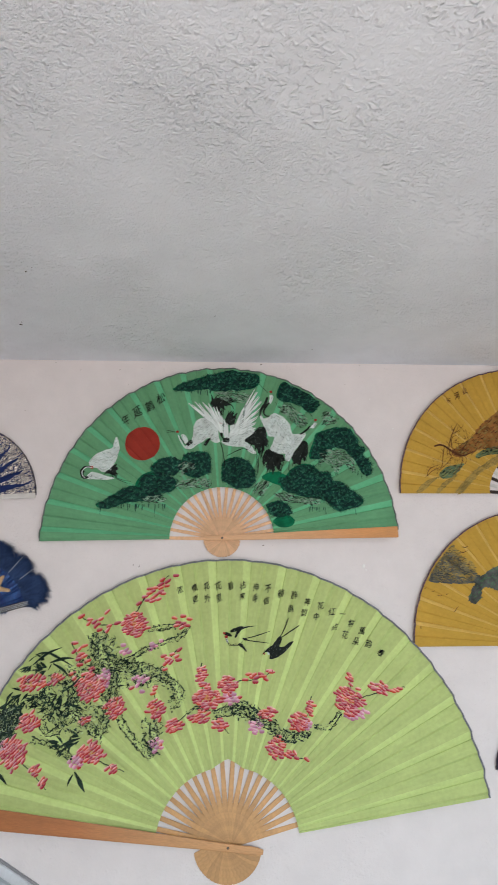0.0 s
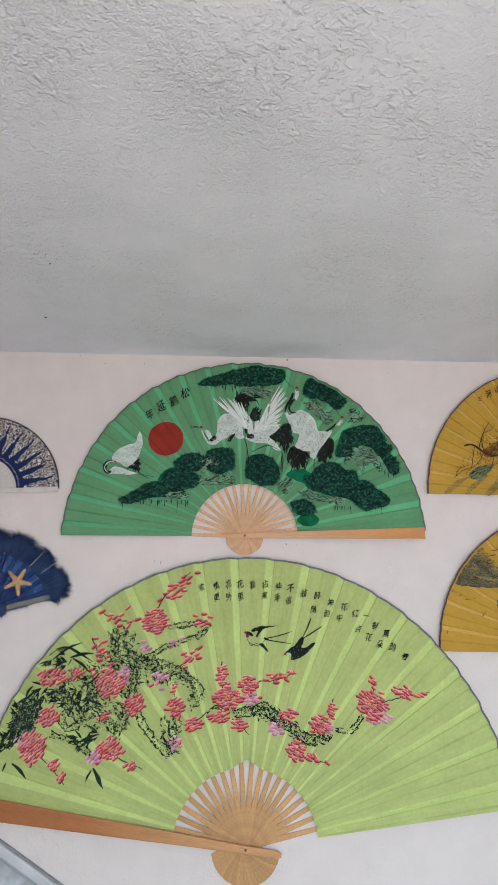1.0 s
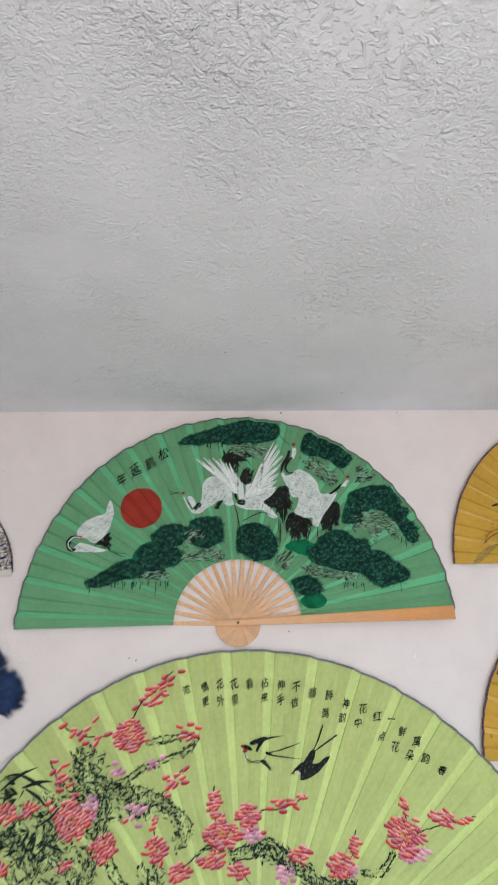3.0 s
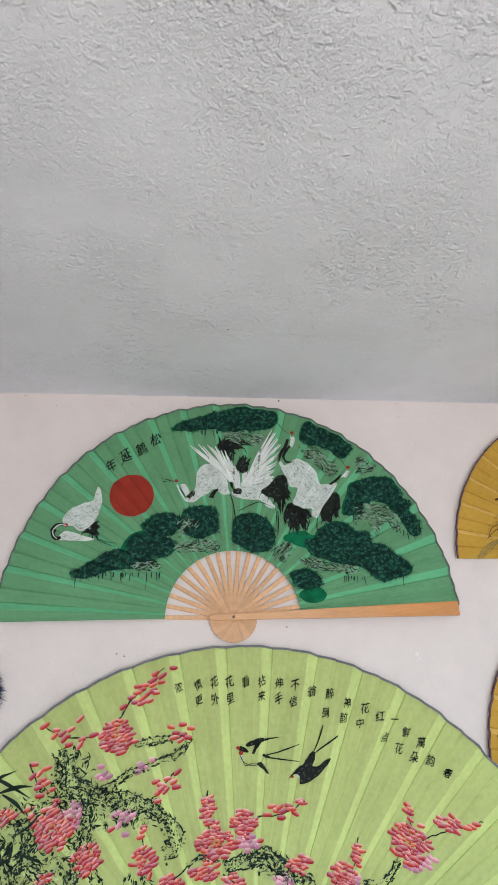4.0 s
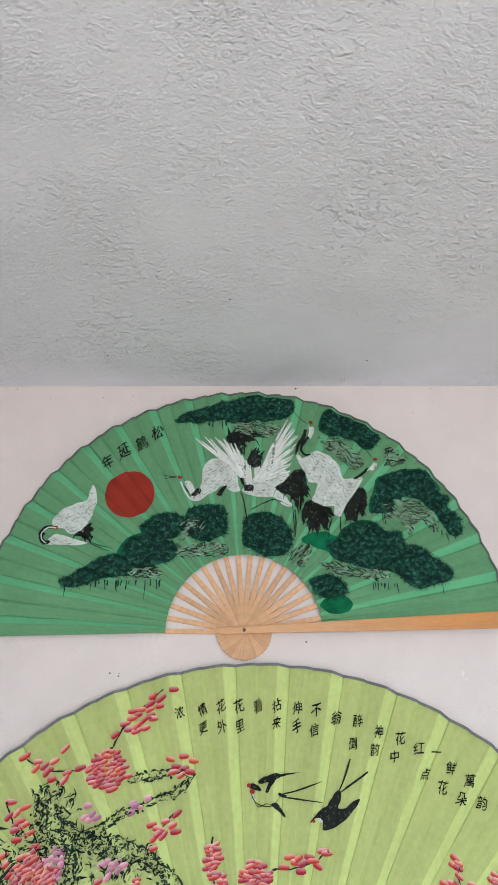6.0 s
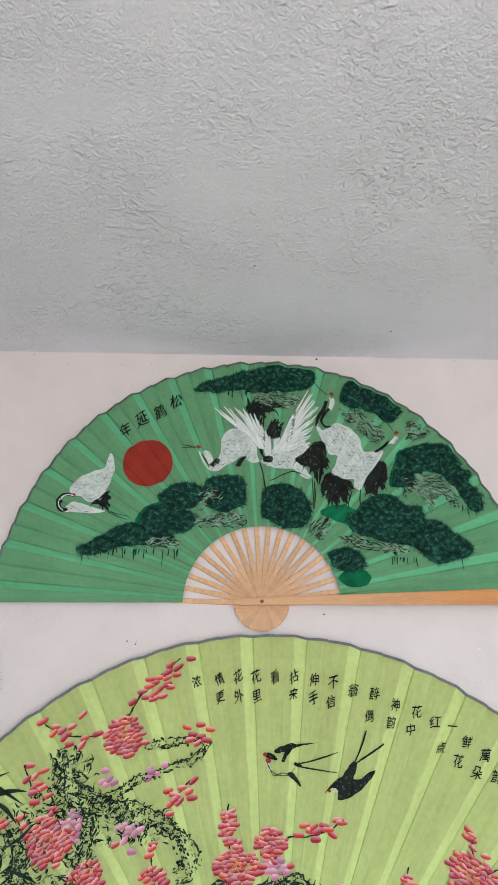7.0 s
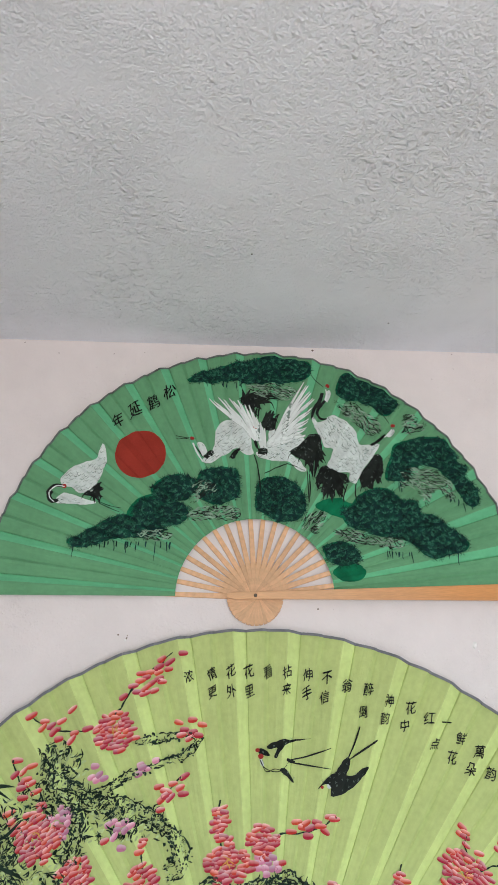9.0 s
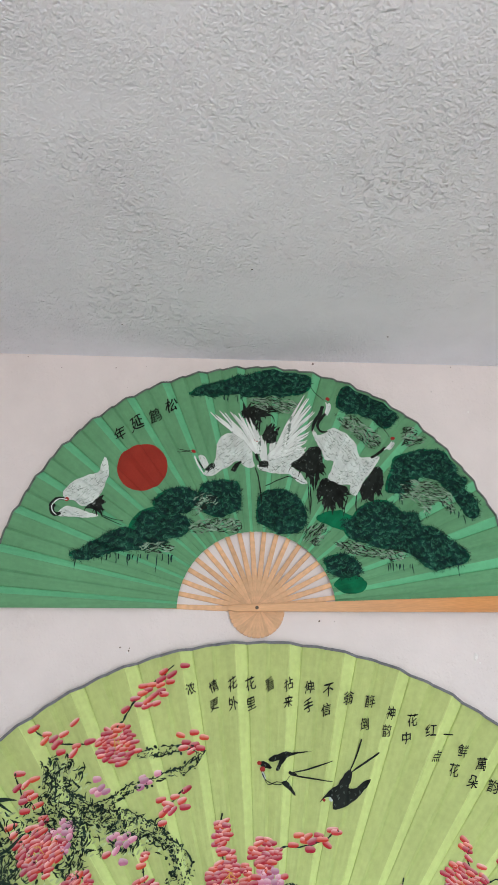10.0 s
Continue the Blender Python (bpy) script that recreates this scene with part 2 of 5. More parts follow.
SEQUIN = material("blue_sequin", (0.04, 0.13, 0.40), 0.25, 0.3, 60.0, metal=0.5, island=0.6)
BEAD = material("pale_bead", (0.60, 0.66, 0.72), 0.3, 0.1, 60.0, island=0.3)
STAR = material("starfish_tan", (0.58, 0.38, 0.21), 0.85, 0.2, 60.0, 0.0012, 260.0, 0.15)
EMERALD = material("emerald_feather", (0.01, 0.16, 0.11), 0.4, 0.4, 50.0, metal=0.3, island=0.5)
# dark grey that paints the shaded outer edge of the tilted frame
EDGE_SHADE = material("dark_edge_shade", (0.27, 0.27, 0.285), 0.4, 0.08, 12.0)
# the mottling is the panel's reflection, painted as tone in its grey
GREY_REFLECTION = material("grey_with_mottled_reflection", (0.44, 0.48, 0.52), 0.35, 0.35, 22.0)
GREY_PANEL = material("pale_grey_panel", (0.56, 0.585, 0.615), 0.35, 0.15, 8.0)
SILVER_NET = cloth("pale_grey_net", (0.50, 0.49, 0.51))
PINK_STICK = material("faded_pink_stick", (0.50, 0.30, 0.27), 0.6, 0.15, 30.0)
# blue-grey standing for the shade just inside the frame's bars
INNER_SHADE = material("blue_grey_inner_shade", (0.34, 0.38, 0.41), 0.4, 0.15, 8.0)
CHIP = material("bare_plaster_chip", (0.85, 0.84, 0.82), 0.9, 0.1, 60.0)
FADED_SPECK = material("faded_brown_speck", (0.16, 0.11, 0.09), 0.85, 0.3, 60.0)
SLATE = material("slate_blue_wash", (0.085, 0.09, 0.082), 0.75, 0.5, 40.0)
BROWN_WASH = material("brown_wash", (0.26, 0.115, 0.03), 0.75, 0.4, 40.0)
SPECK = material("dark_speck", (0.05, 0.04, 0.035), 0.8, 0.3, 60.0)


# ---- builders ----
def mesh_of(name, verts, faces, mats, slots=None, uvs=None, smooth=False):
    me = bpy.data.meshes.new(name)
    me.from_pydata([tuple(map(float, v)) for v in verts], [], faces)
    for m in mats:
        me.materials.append(m)
    if slots is not None:
        me.polygons.foreach_set("material_index", slots)
    if uvs is not None:
        layer = me.uv_layers.new(name="along")
        idx = np.empty(len(me.loops), dtype=np.int32)
        me.loops.foreach_get("vertex_index", idx)
        layer.data.foreach_set("uv", np.asarray(uvs, dtype=np.float32)[idx].ravel())
    if smooth:
        me.polygons.foreach_set("use_smooth", [True] * len(me.polygons))
    me.update()
    return me


def part(name, bm, mat, parent, label=""):
    """Links a bmesh or a mesh as one object under a thing or a part."""
    if isinstance(bm, bmesh.types.BMesh):
        me = bpy.data.meshes.new(name)
        bm.to_mesh(me)
        bm.free()
        if mat:
            me.materials.append(mat)
    else:
        me = bm
    ob = new(name, me)
    ob.parent = parent
    return tagged(ob, label)


def box(bm, lo, hi, bevel=0.0):
    r = bmesh.ops.create_cube(bm, size=1.0)
    for v in r["verts"]:
        v.co = Vector([(a + b) / 2 + c * (b - a) for a, b, c in zip(lo, hi, v.co)])
    if bevel:
        es = list({e for v in r["verts"] for e in v.link_edges})
        bmesh.ops.bevel(bm, geom=es, offset=bevel, segments=2, affect="EDGES", profile=0.5)


def smooth_line(pts, closed=False, step=4.0):
    """Catmull-Rom through the points, about step mm apart."""
    p = [np.array(q, float) for q in pts]
    n = len(p)
    if n < 3 and not closed:
        p = [p[0], (p[0] + p[-1]) / 2, p[-1]]
        n = 3
    out = []
    for i in range(n if closed else n - 1):
        a, b, c, d = (p[(i + k) % n] if closed else p[min(max(i + k, 0), n - 1)] for k in (-1, 0, 1, 2))
        m = max(2, int(np.hypot(*(c - b)) / step))
        for k in range(m):
            t = k / m
            out.append(0.5 * (2 * b + (c - a) * t + (2 * a - 5 * b + 4 * c - d) * t * t + (3 * b - a - 3 * c + d) * t ** 3))
    if not closed:
        out.append(p[-1])
    return np.array(out)


def inside(poly, q):
    x, y = q
    px, py = poly[:, 0], poly[:, 1]
    qx, qy = np.roll(px, -1), np.roll(py, -1)
    cross = (py > y) != (qy > y)
    with np.errstate(divide="ignore", invalid="ignore"):
        xi = (qx - px) * (y - py) / (qy - py) + px
    return int((cross & (x < xi)).sum()) % 2 == 1


def scatter(poly, spacing, rng):
    lo, hi = poly.min(0), poly.max(0)
    out = []
    for gx in np.arange(lo[0], hi[0], spacing):
        for gy in np.arange(lo[1], hi[1], spacing):
            q = (gx + rng.uniform(-0.6, 0.6) * spacing, gy + rng.uniform(-0.6, 0.6) * spacing)
            if inside(poly, q):
                out.append(q)
    return out


class Pleats:
    """The relief of an open pleated leaf: a narrow strip over each stick and a wide panel between."""

    def __init__(self, r_in, r_out, a0, a1, count, depth, base, strip=0.30, sag=0.0, peak=0.0, trim=None, short=0.0, full=0.0):
        self.r_in, self.r_out, self.a0, self.a1, self.count = r_in, r_out, radians(a0), radians(a1), count
        self.depth, self.base, self.strip, self.sag, self.peak = depth, base, strip, sag, peak
        self.short, self.full = short, full
        self.first, self.last = (radians(k) for k in (trim or (a0, a1)))

    groove = 0.0020

    def rim(self, a):
        return self.r_out - self.sag * (1 - math.sin(min(max(a, 0), math.pi))) - self.short * max(0.0, math.cos(a)) + self.full * (math.exp(-((a - 1.25) / 0.5) ** 2) - math.exp(-((a - 2.8) / 0.35) ** 2))

    def height(self, u, v):
        r, a = math.hypot(u, v), math.atan2(v, u)
        f = (a - self.a0) / (self.a1 - self.a0) * self.count
        f = min(max(f, 0.0), self.count - 1e-6)
        g = f - math.floor(f)
        s = self.strip
        knots = (0.0, s, s + (1 - s) * 0.46, s + (1 - s) * 0.56, 1.0)
        h = float(np.interp(g, knots, (0.0, 1.0, 0.16, 0.58, 0.0)))
        return self.base + self.depth * h * r / self.r_out

    def leaf(self, name, mats, parent, label):
        verts, faces, slots, uvs = [], [], [], []
        rows = 9
        angles = []
        st, w = self.strip, 0.022
        for i in range(self.count):
            for g, slot, dip in ((0.0, 1, 1.0), (w, 1, 0), (st * 0.5, 1, 0), (st - w, 1, 0), (st, 0, 0.7), (st + w, 0, 0), (st + (1 - st) * 0.24, 0, 0), (st + (1 - st) * 0.46, 0, 0.6),
                                 (st + (1 - st) * 0.56, 0, 0), (st + (1 - st) * 0.78, 0, 0), (1 - w, 0, 0)):
                angles.append((i + g, slot, dip))
        angles.append((self.count - 1e-5, 0, 0))
        per = self.count / (self.a1 - self.a0)
        lo, hi = max((self.first - self.a0) * per, 0.0), min((self.last - self.a0) * per, self.count - 1e-5)
        angles = [(lo, 0, 0)] + [(f, s if f < hi - 0.35 else 0, dip) for f, s, dip in angles if lo + 0.01 < f < hi - 0.01] + [(hi, 0, 0)]
        rng = random.Random(len(name) + self.count)
        for f, s, dip in angles:
            a = self.a0 + (self.a1 - self.a0) * f / self.count
            top = self.rim(a) - (0.0010 if (f % 1) < 0.02 else 0.0) * self.r_out / 0.6
            low = self.r_in + self.peak * max(0.0, 1 - abs(a - math.pi / 2) / 0.22)
            for j in range(rows):
                r = low + (top - low) * j / (rows - 1)
                u, v = r * math.cos(a), r * math.sin(a)
                verts.append((u, -self.height(u, v) + dip * self.groove * r / self.r_out - rng.uniform(-0.0004, 0.0004), v))
                uvs.append((f, r / self.r_out * 2))
        for k in range(len(angles) - 1):
            for j in range(rows - 1):
                p = k * rows + j
                faces.append((p, p + 1, p + rows + 1, p + rows))
                slots.append(angles[k][1])
        me = mesh_of(name, verts, faces, mats, slots, uvs)
        return part(name, me, None, parent, label)

    def edging(self, name, width, mat, parent, label):
        verts, faces = [], []
        m = self.count * 25
        for k in range(m + 1):
            a = self.first + (self.last - self.first) * min(k / m, 1 - 1e-6)
            f = (a - self.a0) / (self.a1 - self.a0) * self.count
            top = self.rim(a) - (0.0010 * max(0, 1 - 4 * min(f % 1, 1 - f % 1))) * self.r_out / 0.6
            for r, out in ((top - width, 0.0011), (top - width, 0.0026), (top + 0.0015, 0.0026), (top + 0.0015, -0.0015)):
                u, v = r * math.cos(a), r * math.sin(a)
                verts.append((u, -self.height(u, v) - out, v))
        for k in range(m):
            for j in range(3):
                p = 4 * k + j
                faces.append((p, p + 1, p + 5, p + 4))
        return part(name, mesh_of(name, verts, faces, [mat]), None, parent, label)


class Brush:
    """Paint laid on a pleated leaf; places in mm from the fan's pivot."""

    def __init__(self, pleats, seed):
        self.pleats, self.rng = pleats, random.Random(seed)
        self.layers, self.n = {}, 0

    def ground(self, layer):
        return self.layers.setdefault((layer, self.n), ([], [], [], [], []))

    def put(self, layer, pts, faces, mat, uv=None, lift=0.0):
        verts, fs, mats, slots, uvs = self.ground(layer)
        if mat not in mats:
            mats.append(mat)
        s, o = mats.index(mat), len(verts)
        for i, (x, y) in enumerate(pts):
            u, v = x / 1000, y / 1000
            r, a = math.hypot(u, v), math.atan2(v, u)
            cap = self.pleats.rim(a) - self.margin
            if r > cap:
                u, v = u * cap / r, v * cap / r
            verts.append((u, -self.pleats.height(u, v) - 0.0014 - lift, v))
            uvs.append(uv[i] if uv is not None else (0.5, 0.5))
        for f in faces:
            fs.append(tuple(o + k for k in f))
            slots.append(s)

    def finish(self, parent, labels):
        for (layer, _), (verts, fs, mats, slots, uvs) in self.layers.items():
            ob = part(layer, mesh_of(layer, verts, fs, mats, slots, uvs), None, parent, labels.get(layer, ""))
            if layer in ("lace", "sequin_trim", "calligraphy", "bark_painting", "blossom_painting"):
                tagged(ob, kind="stuff")

    def fill(self, layer, pts, mat, rough=0.0, lift=0.0, grid=9.0, soft=True):
        poly = smooth_line(pts, True, 5.0) if soft else np.array(pts, float)
        if rough:
            poly = poly + np.array([[self.rng.gauss(0, rough), self.rng.gauss(0, rough)] for _ in poly])
        n = len(poly)
        extra = scatter(poly, grid, self.rng)
        p = self.pleats
        lo, hi = np.hypot(poly[:, 0], poly[:, 1]).min(), np.hypot(poly[:, 0], poly[:, 1]).max()
        for k in range(p.count):
            for g in (0.0, p.strip, p.strip + (1 - p.strip) * 0.46, p.strip + (1 - p.strip) * 0.56):
                a = p.a0 + (p.a1 - p.a0) * (k + g) / p.count
                extra += [q for q in ((r * math.cos(a), r * math.sin(a)) for r in np.arange(lo, hi, 3.5)) if inside(poly, q)]
        vs = [Vector(q) for q in poly] + [Vector(q) for q in extra]
        r = mathutils.geometry.delaunay_2d_cdt(vs, [(i, (i + 1) % n) for i in range(n)], [], 1, 1e-5)
        self.put(layer, [tuple(q) for q in r[0]], r[2], mat, None, lift)
        return poly

    def ribbon(self, layer, pts, width, mat, taper=(0.5, 1.0, 0.2), lift=0.0006, step=5.0, wobble=0.0):
        line = smooth_line(pts, False, step)
        n = len(line)
        d = np.gradient(line, axis=0)
        d /= np.maximum(np.hypot(d[:, 0], d[:, 1]), 1e-6)[:, None]
        nrm = np.stack([-d[:, 1], d[:, 0]], 1)
        t = np.linspace(0, 1, n)
        w = np.interp(t, (0, 0.5, 1), taper) * width / 2
        if wobble:
            w = w * np.array([1 + self.rng.uniform(-wobble, wobble) for _ in w])
        both = np.concatenate([line + nrm * w[:, None], line - nrm * w[:, None]])
        self.put(layer, both, [(i, i + 1, n + i + 1, n + i) for i in range(n - 1)], mat, None, lift)

    def tuft(self, layer, q, mat, size, count=8, lift=0.0004, width=0.9, spread=2.6, turn=None):
        turn = self.rng.uniform(0.9, 2.2) if turn is None else turn
        for k in range(count):
            a = turn + (k / max(count - 1, 1) - 0.5) * spread + self.rng.uniform(-0.15, 0.15)
            s = size * self.rng.uniform(0.7, 1.2)
            e = (q[0] + s * math.cos(a), q[1] + s * math.sin(a))
            nx, ny = -math.sin(a) * width / 2, math.cos(a) * width / 2
            mid = ((q[0] + e[0]) / 2, (q[1] + e[1]) / 2)
            self.put(layer, [q, (mid[0] + nx, mid[1] + ny), e, (mid[0] - nx, mid[1] - ny)], [(0, 1, 2, 3)], mat, None, lift)

    def disc(self, layer, q, r, mat, lift=0.0006, squash=1.0, turn=0.0, n=12):
        pts, uv = [q], [(0.5, 0.5)]
        for k in range(n):
            a = 2 * math.pi * k / n
            x, y = r * math.cos(a), r * squash * math.sin(a)
            pts.append((q[0] + x * math.cos(turn) - y * math.sin(turn), q[1] + x * math.sin(turn) + y * math.cos(turn)))
            uv.append((0.5 + 0.5 * math.cos(a), 0.5 + 0.5 * math.sin(a)))
        self.put(layer, pts, [(0, 1 + k, 1 + (k + 1) % n) for k in range(n)], mat, uv, lift)

    # motifs
    def pine(self, pts):
        """A bough: a wet green wash, darker inside, under fans of fine light and dark needles."""
        self.n += 1
        poly = self.fill("pine_painting", pts, PINE_BRIGHT, 0.5, -0.0003)
        c = poly.mean(0)
        inner = c + (poly - c) * 0.97 + np.array((2.0, -2.0))
        self.fill("pine_painting", [tuple(q) for q in inner[::2]], PINE, 0.9, 0.0001)
        for q in scatter(inner, 7.0, self.rng):
            self.tuft("pine_painting", q, NEEDLE, 11, 7, 0.0005, 1.5, 3.0)
        for q in scatter(inner, 9.5, self.rng):
            self.tuft("pine_painting", (q[0], q[1] - 3), NEEDLE_LIGHT, 8.5, 5, 0.0008, 0.95, 2.0, self.rng.uniform(0.4, 2.7))
        for i in range(0, len(poly), 3):
            self.tuft("pine_painting", tuple(inner[i]), self.rng.choice((NEEDLE, PINE)), 8.0, 4, 0.0005, 1.1, 2.6, math.atan2(poly[i][1] - c[1], poly[i][0] - c[0]))

    def bark(self, pts):
        """Gnarled bark: wavy dark lines with pale ones between them, and a few ringed knots."""
        self.n += 1
        poly = smooth_line(pts, True, 5.0)
        d = poly - poly.mean(0)
        axis = np.linalg.svd(d, full_matrices=False)[2][0]
        a0 = math.atan2(axis[1], axis[0])
        a0 = a0 - math.pi if a0 > math.pi / 2 else a0 + math.pi if a0 < -math.pi / 2 else a0
        for q in scatter(poly, 5.0, self.rng):
            a, s, bend = a0 + self.rng.gauss(0, 0.35), self.rng.uniform(9, 26), self.rng.uniform(-0.5, 0.5)
            line = [q]
            for k in range(4):
                line.append((line[-1][0] + s / 4 * math.cos(a), line[-1][1] + s / 4 * math.sin(a)))
                a += bend * (1 if k < 2 else -1.4) + self.rng.gauss(0, 0.12)
            line = [p for p in line if inside(poly, p)]
            if len(line) < 3:
                continue
            mix = self.rng.random()
            mat = KNOT if mix < 0.42 else INK if mix < 0.78 else INK_GREEN
            self.ribbon("bark_painting", line, self.rng.uniform(1.2, 2.6) if mat is not KNOT else self.rng.uniform(1.8, 3.6), mat, (0.3, 1, 0.3), self.rng.uniform(0.0008, 0.0014), 3.0, 0.3)
        for q in scatter(poly, 30.0, self.rng)[1:2]:
            for size in (9.0, 5.5):
                ring = [(q[0] + size * math.cos(a), q[1] + 0.6 * size * math.sin(a)) for a in np.linspace(0.4, 5.6 + self.rng.uniform(0, 0.7), 10)]
                self.ribbon("bark_painting", ring, 2.0, INK, (0.4, 1, 0.4), 0.0016, 3.0, 0.3)
        for k in range(max(2, len(poly) // 14)):
            i = self.rng.randrange(len(poly))
            self.tuft("bark_painting", tuple(poly[i]), INK_GREEN, 9, 4, 0.0006, 0.9, 2.0)

    def white(self, pts, streak=None):
        """A white brushed shape: thick paint with fine lengthwise strokes, some grey, and a broken dark outline."""
        self.n += 1
        poly = self.fill("white_motif", pts, WHITE, 0.4, 0.0005)
        d = poly - poly.mean(0)
        axis = np.linalg.svd(d, full_matrices=False)[2][0]
        a0 = math.atan2(axis[1], axis[0]) if streak is None else streak
        for q in scatter(poly, 7.5, self.rng):
            a, s = a0 + self.rng.gauss(0, 0.30), self.rng.uniform(5, 12)
            arc = [q, (q[0] + s / 2 * math.cos(a) - 0.9, q[1] + s / 2 * math.sin(a) - 0.9), (q[0] + s * math.cos(a), q[1] + s * math.sin(a))]
            if all(inside(poly, p) for p in arc):
                self.ribbon("white_motif", arc, self.rng.uniform(0.8, 1.6), SCALE if self.rng.random() < 0.55 else WHITE_LINE, (0.2, 1, 0.2), self.rng.uniform(0.0008, 0.0011), 3.0)
        lo, hi = poly.min(0), poly.max(0)
        if min(hi - lo) > 85:
            for row, y in enumerate(np.arange(lo[1], hi[1], 8.0)):
                for x in np.arange(lo[0] + 5.5 * (row % 2), hi[0], 11.0):
                    x, z = x + self.rng.uniform(-2.5, 2.5), y + self.rng.uniform(-1.8, 1.8)
                    arc = [(x - 4.5, z + 3), (x - 1, z - 2), (x + 4.5, z + 2.4)]
                    if all(inside(poly, p) for p in arc) and self.rng.random() < 0.6:
                        self.ribbon("white_motif", arc, self.rng.uniform(1.0, 2.0), SCALE, (0.3, 1, 0.3), 0.0009, 3.0)
        for i in range(0, len(poly) - 4, 5):
            if self.rng.random() < 0.4:
                self.ribbon("white_motif", poly[i:i + 4], 1.0, GREYLINE, (0.3, 1, 0.3), 0.0010, 4.0)

    def chalk(self, pts, width):
        """One loaded white stroke."""
        self.n += 1
        self.ribbon("white_motif", pts, width, WHITE_LINE, (0.6, 1.0, 0.4), 0.0013, 4.0, 0.1)

    def fingers(self, root, tips, width):
        """Dark pointed strokes that spread from a root."""
        self.n += 1
        for e in tips:
            q = (root[0] + self.rng.uniform(-6, 6), root[1] + self.rng.uniform(-4, 4))
            mid = ((q[0] + e[0]) / 2 + self.rng.uniform(-3, 3), (q[1] + e[1]) / 2 + self.rng.uniform(-3, 3))
            self.ribbon("dark_motif", [q, mid, e], width * self.rng.uniform(0.8, 1.2), INK, (0.8, 1.0, 0.05), self.rng.uniform(0.0008, 0.0012), 4.0)

    def plume(self, pts, width=7.0):
        """White brush strokes that spread from the first point; each is laid twice with thin grey gaps."""
        self.n += 1
        tips = []
        for a, b in zip(pts[1:], pts[2:]):
            tips += [a, ((a[0] + b[0]) / 2, (a[1] + b[1]) / 2 - 5)]
        tips.append(pts[-1])
        for e in tips:
            q = (pts[0][0] + self.rng.uniform(-5, 5), pts[0][1] + self.rng.uniform(-5, 5))
            mid = ((q[0] + e[0]) / 2 + self.rng.uniform(-3, 3), (q[1] + e[1]) / 2 + self.rng.uniform(-2, 2))
            lift = self.rng.uniform(0, 0.0003)
            self.ribbon("white_motif", [q, mid, e], width + 1.0, SCALE, (0.6, 1.0, 0.3), 0.0009 + lift, 6.0)
            self.ribbon("white_motif", [q, mid, e], width, WHITE_LINE, (0.6, 1.0, 0.22), 0.0011 + lift, 6.0)

    def dark(self, pts):
        self.n += 1
        poly = self.fill("dark_motif", pts, INK, 0.5, 0.0007, 9.0)
        c = poly.mean(0)
        for q in poly[::3] if self.pleats.r_out < 0.6 else ():
            a = math.atan2(q[1] - c[1] - 14, q[0] - c[0]) + self.rng.uniform(-0.3, 0.3)
            s = self.rng.uniform(3, 12) * (1.3 if q[1] < c[1] else 0.4) * min(1.0, np.ptp(poly[:, 0]) / 60)
            e = (q[0] + s * 0.6 * math.cos(a), q[1] - s)
            self.ribbon("dark_motif", [((q[0] + c[0]) / 2, (q[1] + c[1]) / 2), tuple(q), e], 3.4, INK, (1, 0.9, 0.1), 0.0008, 4.0)
        for q in scatter(poly, 10.0, self.rng):
            self.tuft("dark_motif", q, GREYLINE, 6, 2, 0.0011, 0.5, 0.5)

    def stroke(self, pts, width):
        self.n += 1
        self.ribbon("ink_line", pts, width * (0.95 if self.pleats.r_out > 0.5 else 1.3), INK if self.pleats.r_out > 0.5 else INK_BROWN, (0.7, 1.0, 0.35), 0.0010, 5.0, 0.15)

    def red(self, q, r):
        self.n += 1
        self.disc("red_motif", q, r * 0.5, RED, 0.0012, 0.85)

    def sun(self, pts):
        self.n += 1
        r = math.hypot(pts[1][0] - pts[0][0], pts[1][1] - pts[0][1])
        circle = [(pts[0][0] + r * math.cos(a), pts[0][1] + r * math.sin(a)) for a in np.linspace(0, 2 * math.pi, 24, endpoint=False)]
        self.fill("red_motif", circle, RED_SUN, 0.0, 0.0, 7.0)

    def drips(self, pts):
        self.n += 1
        line = smooth_line(pts, False, 6.0)
        for q in line:
            if self.rng.random() < 0.75:
                s = self.rng.choice((4, 7, 10, 16, 30)) * self.rng.uniform(0.7, 1.2)
                x = q[0] + self.rng.uniform(-3, 3)
                self.ribbon("bark_painting", [(x, q[1] + 5), (x + self.rng.uniform(-1.5, 1.5), q[1] - s / 2), (x + self.rng.uniform(-2, 2), q[1] - s)], self.rng.uniform(1.4, 3.4), NEEDLE, (0.9, 1, 0.3), 0.0005, 5.0, 0.4)

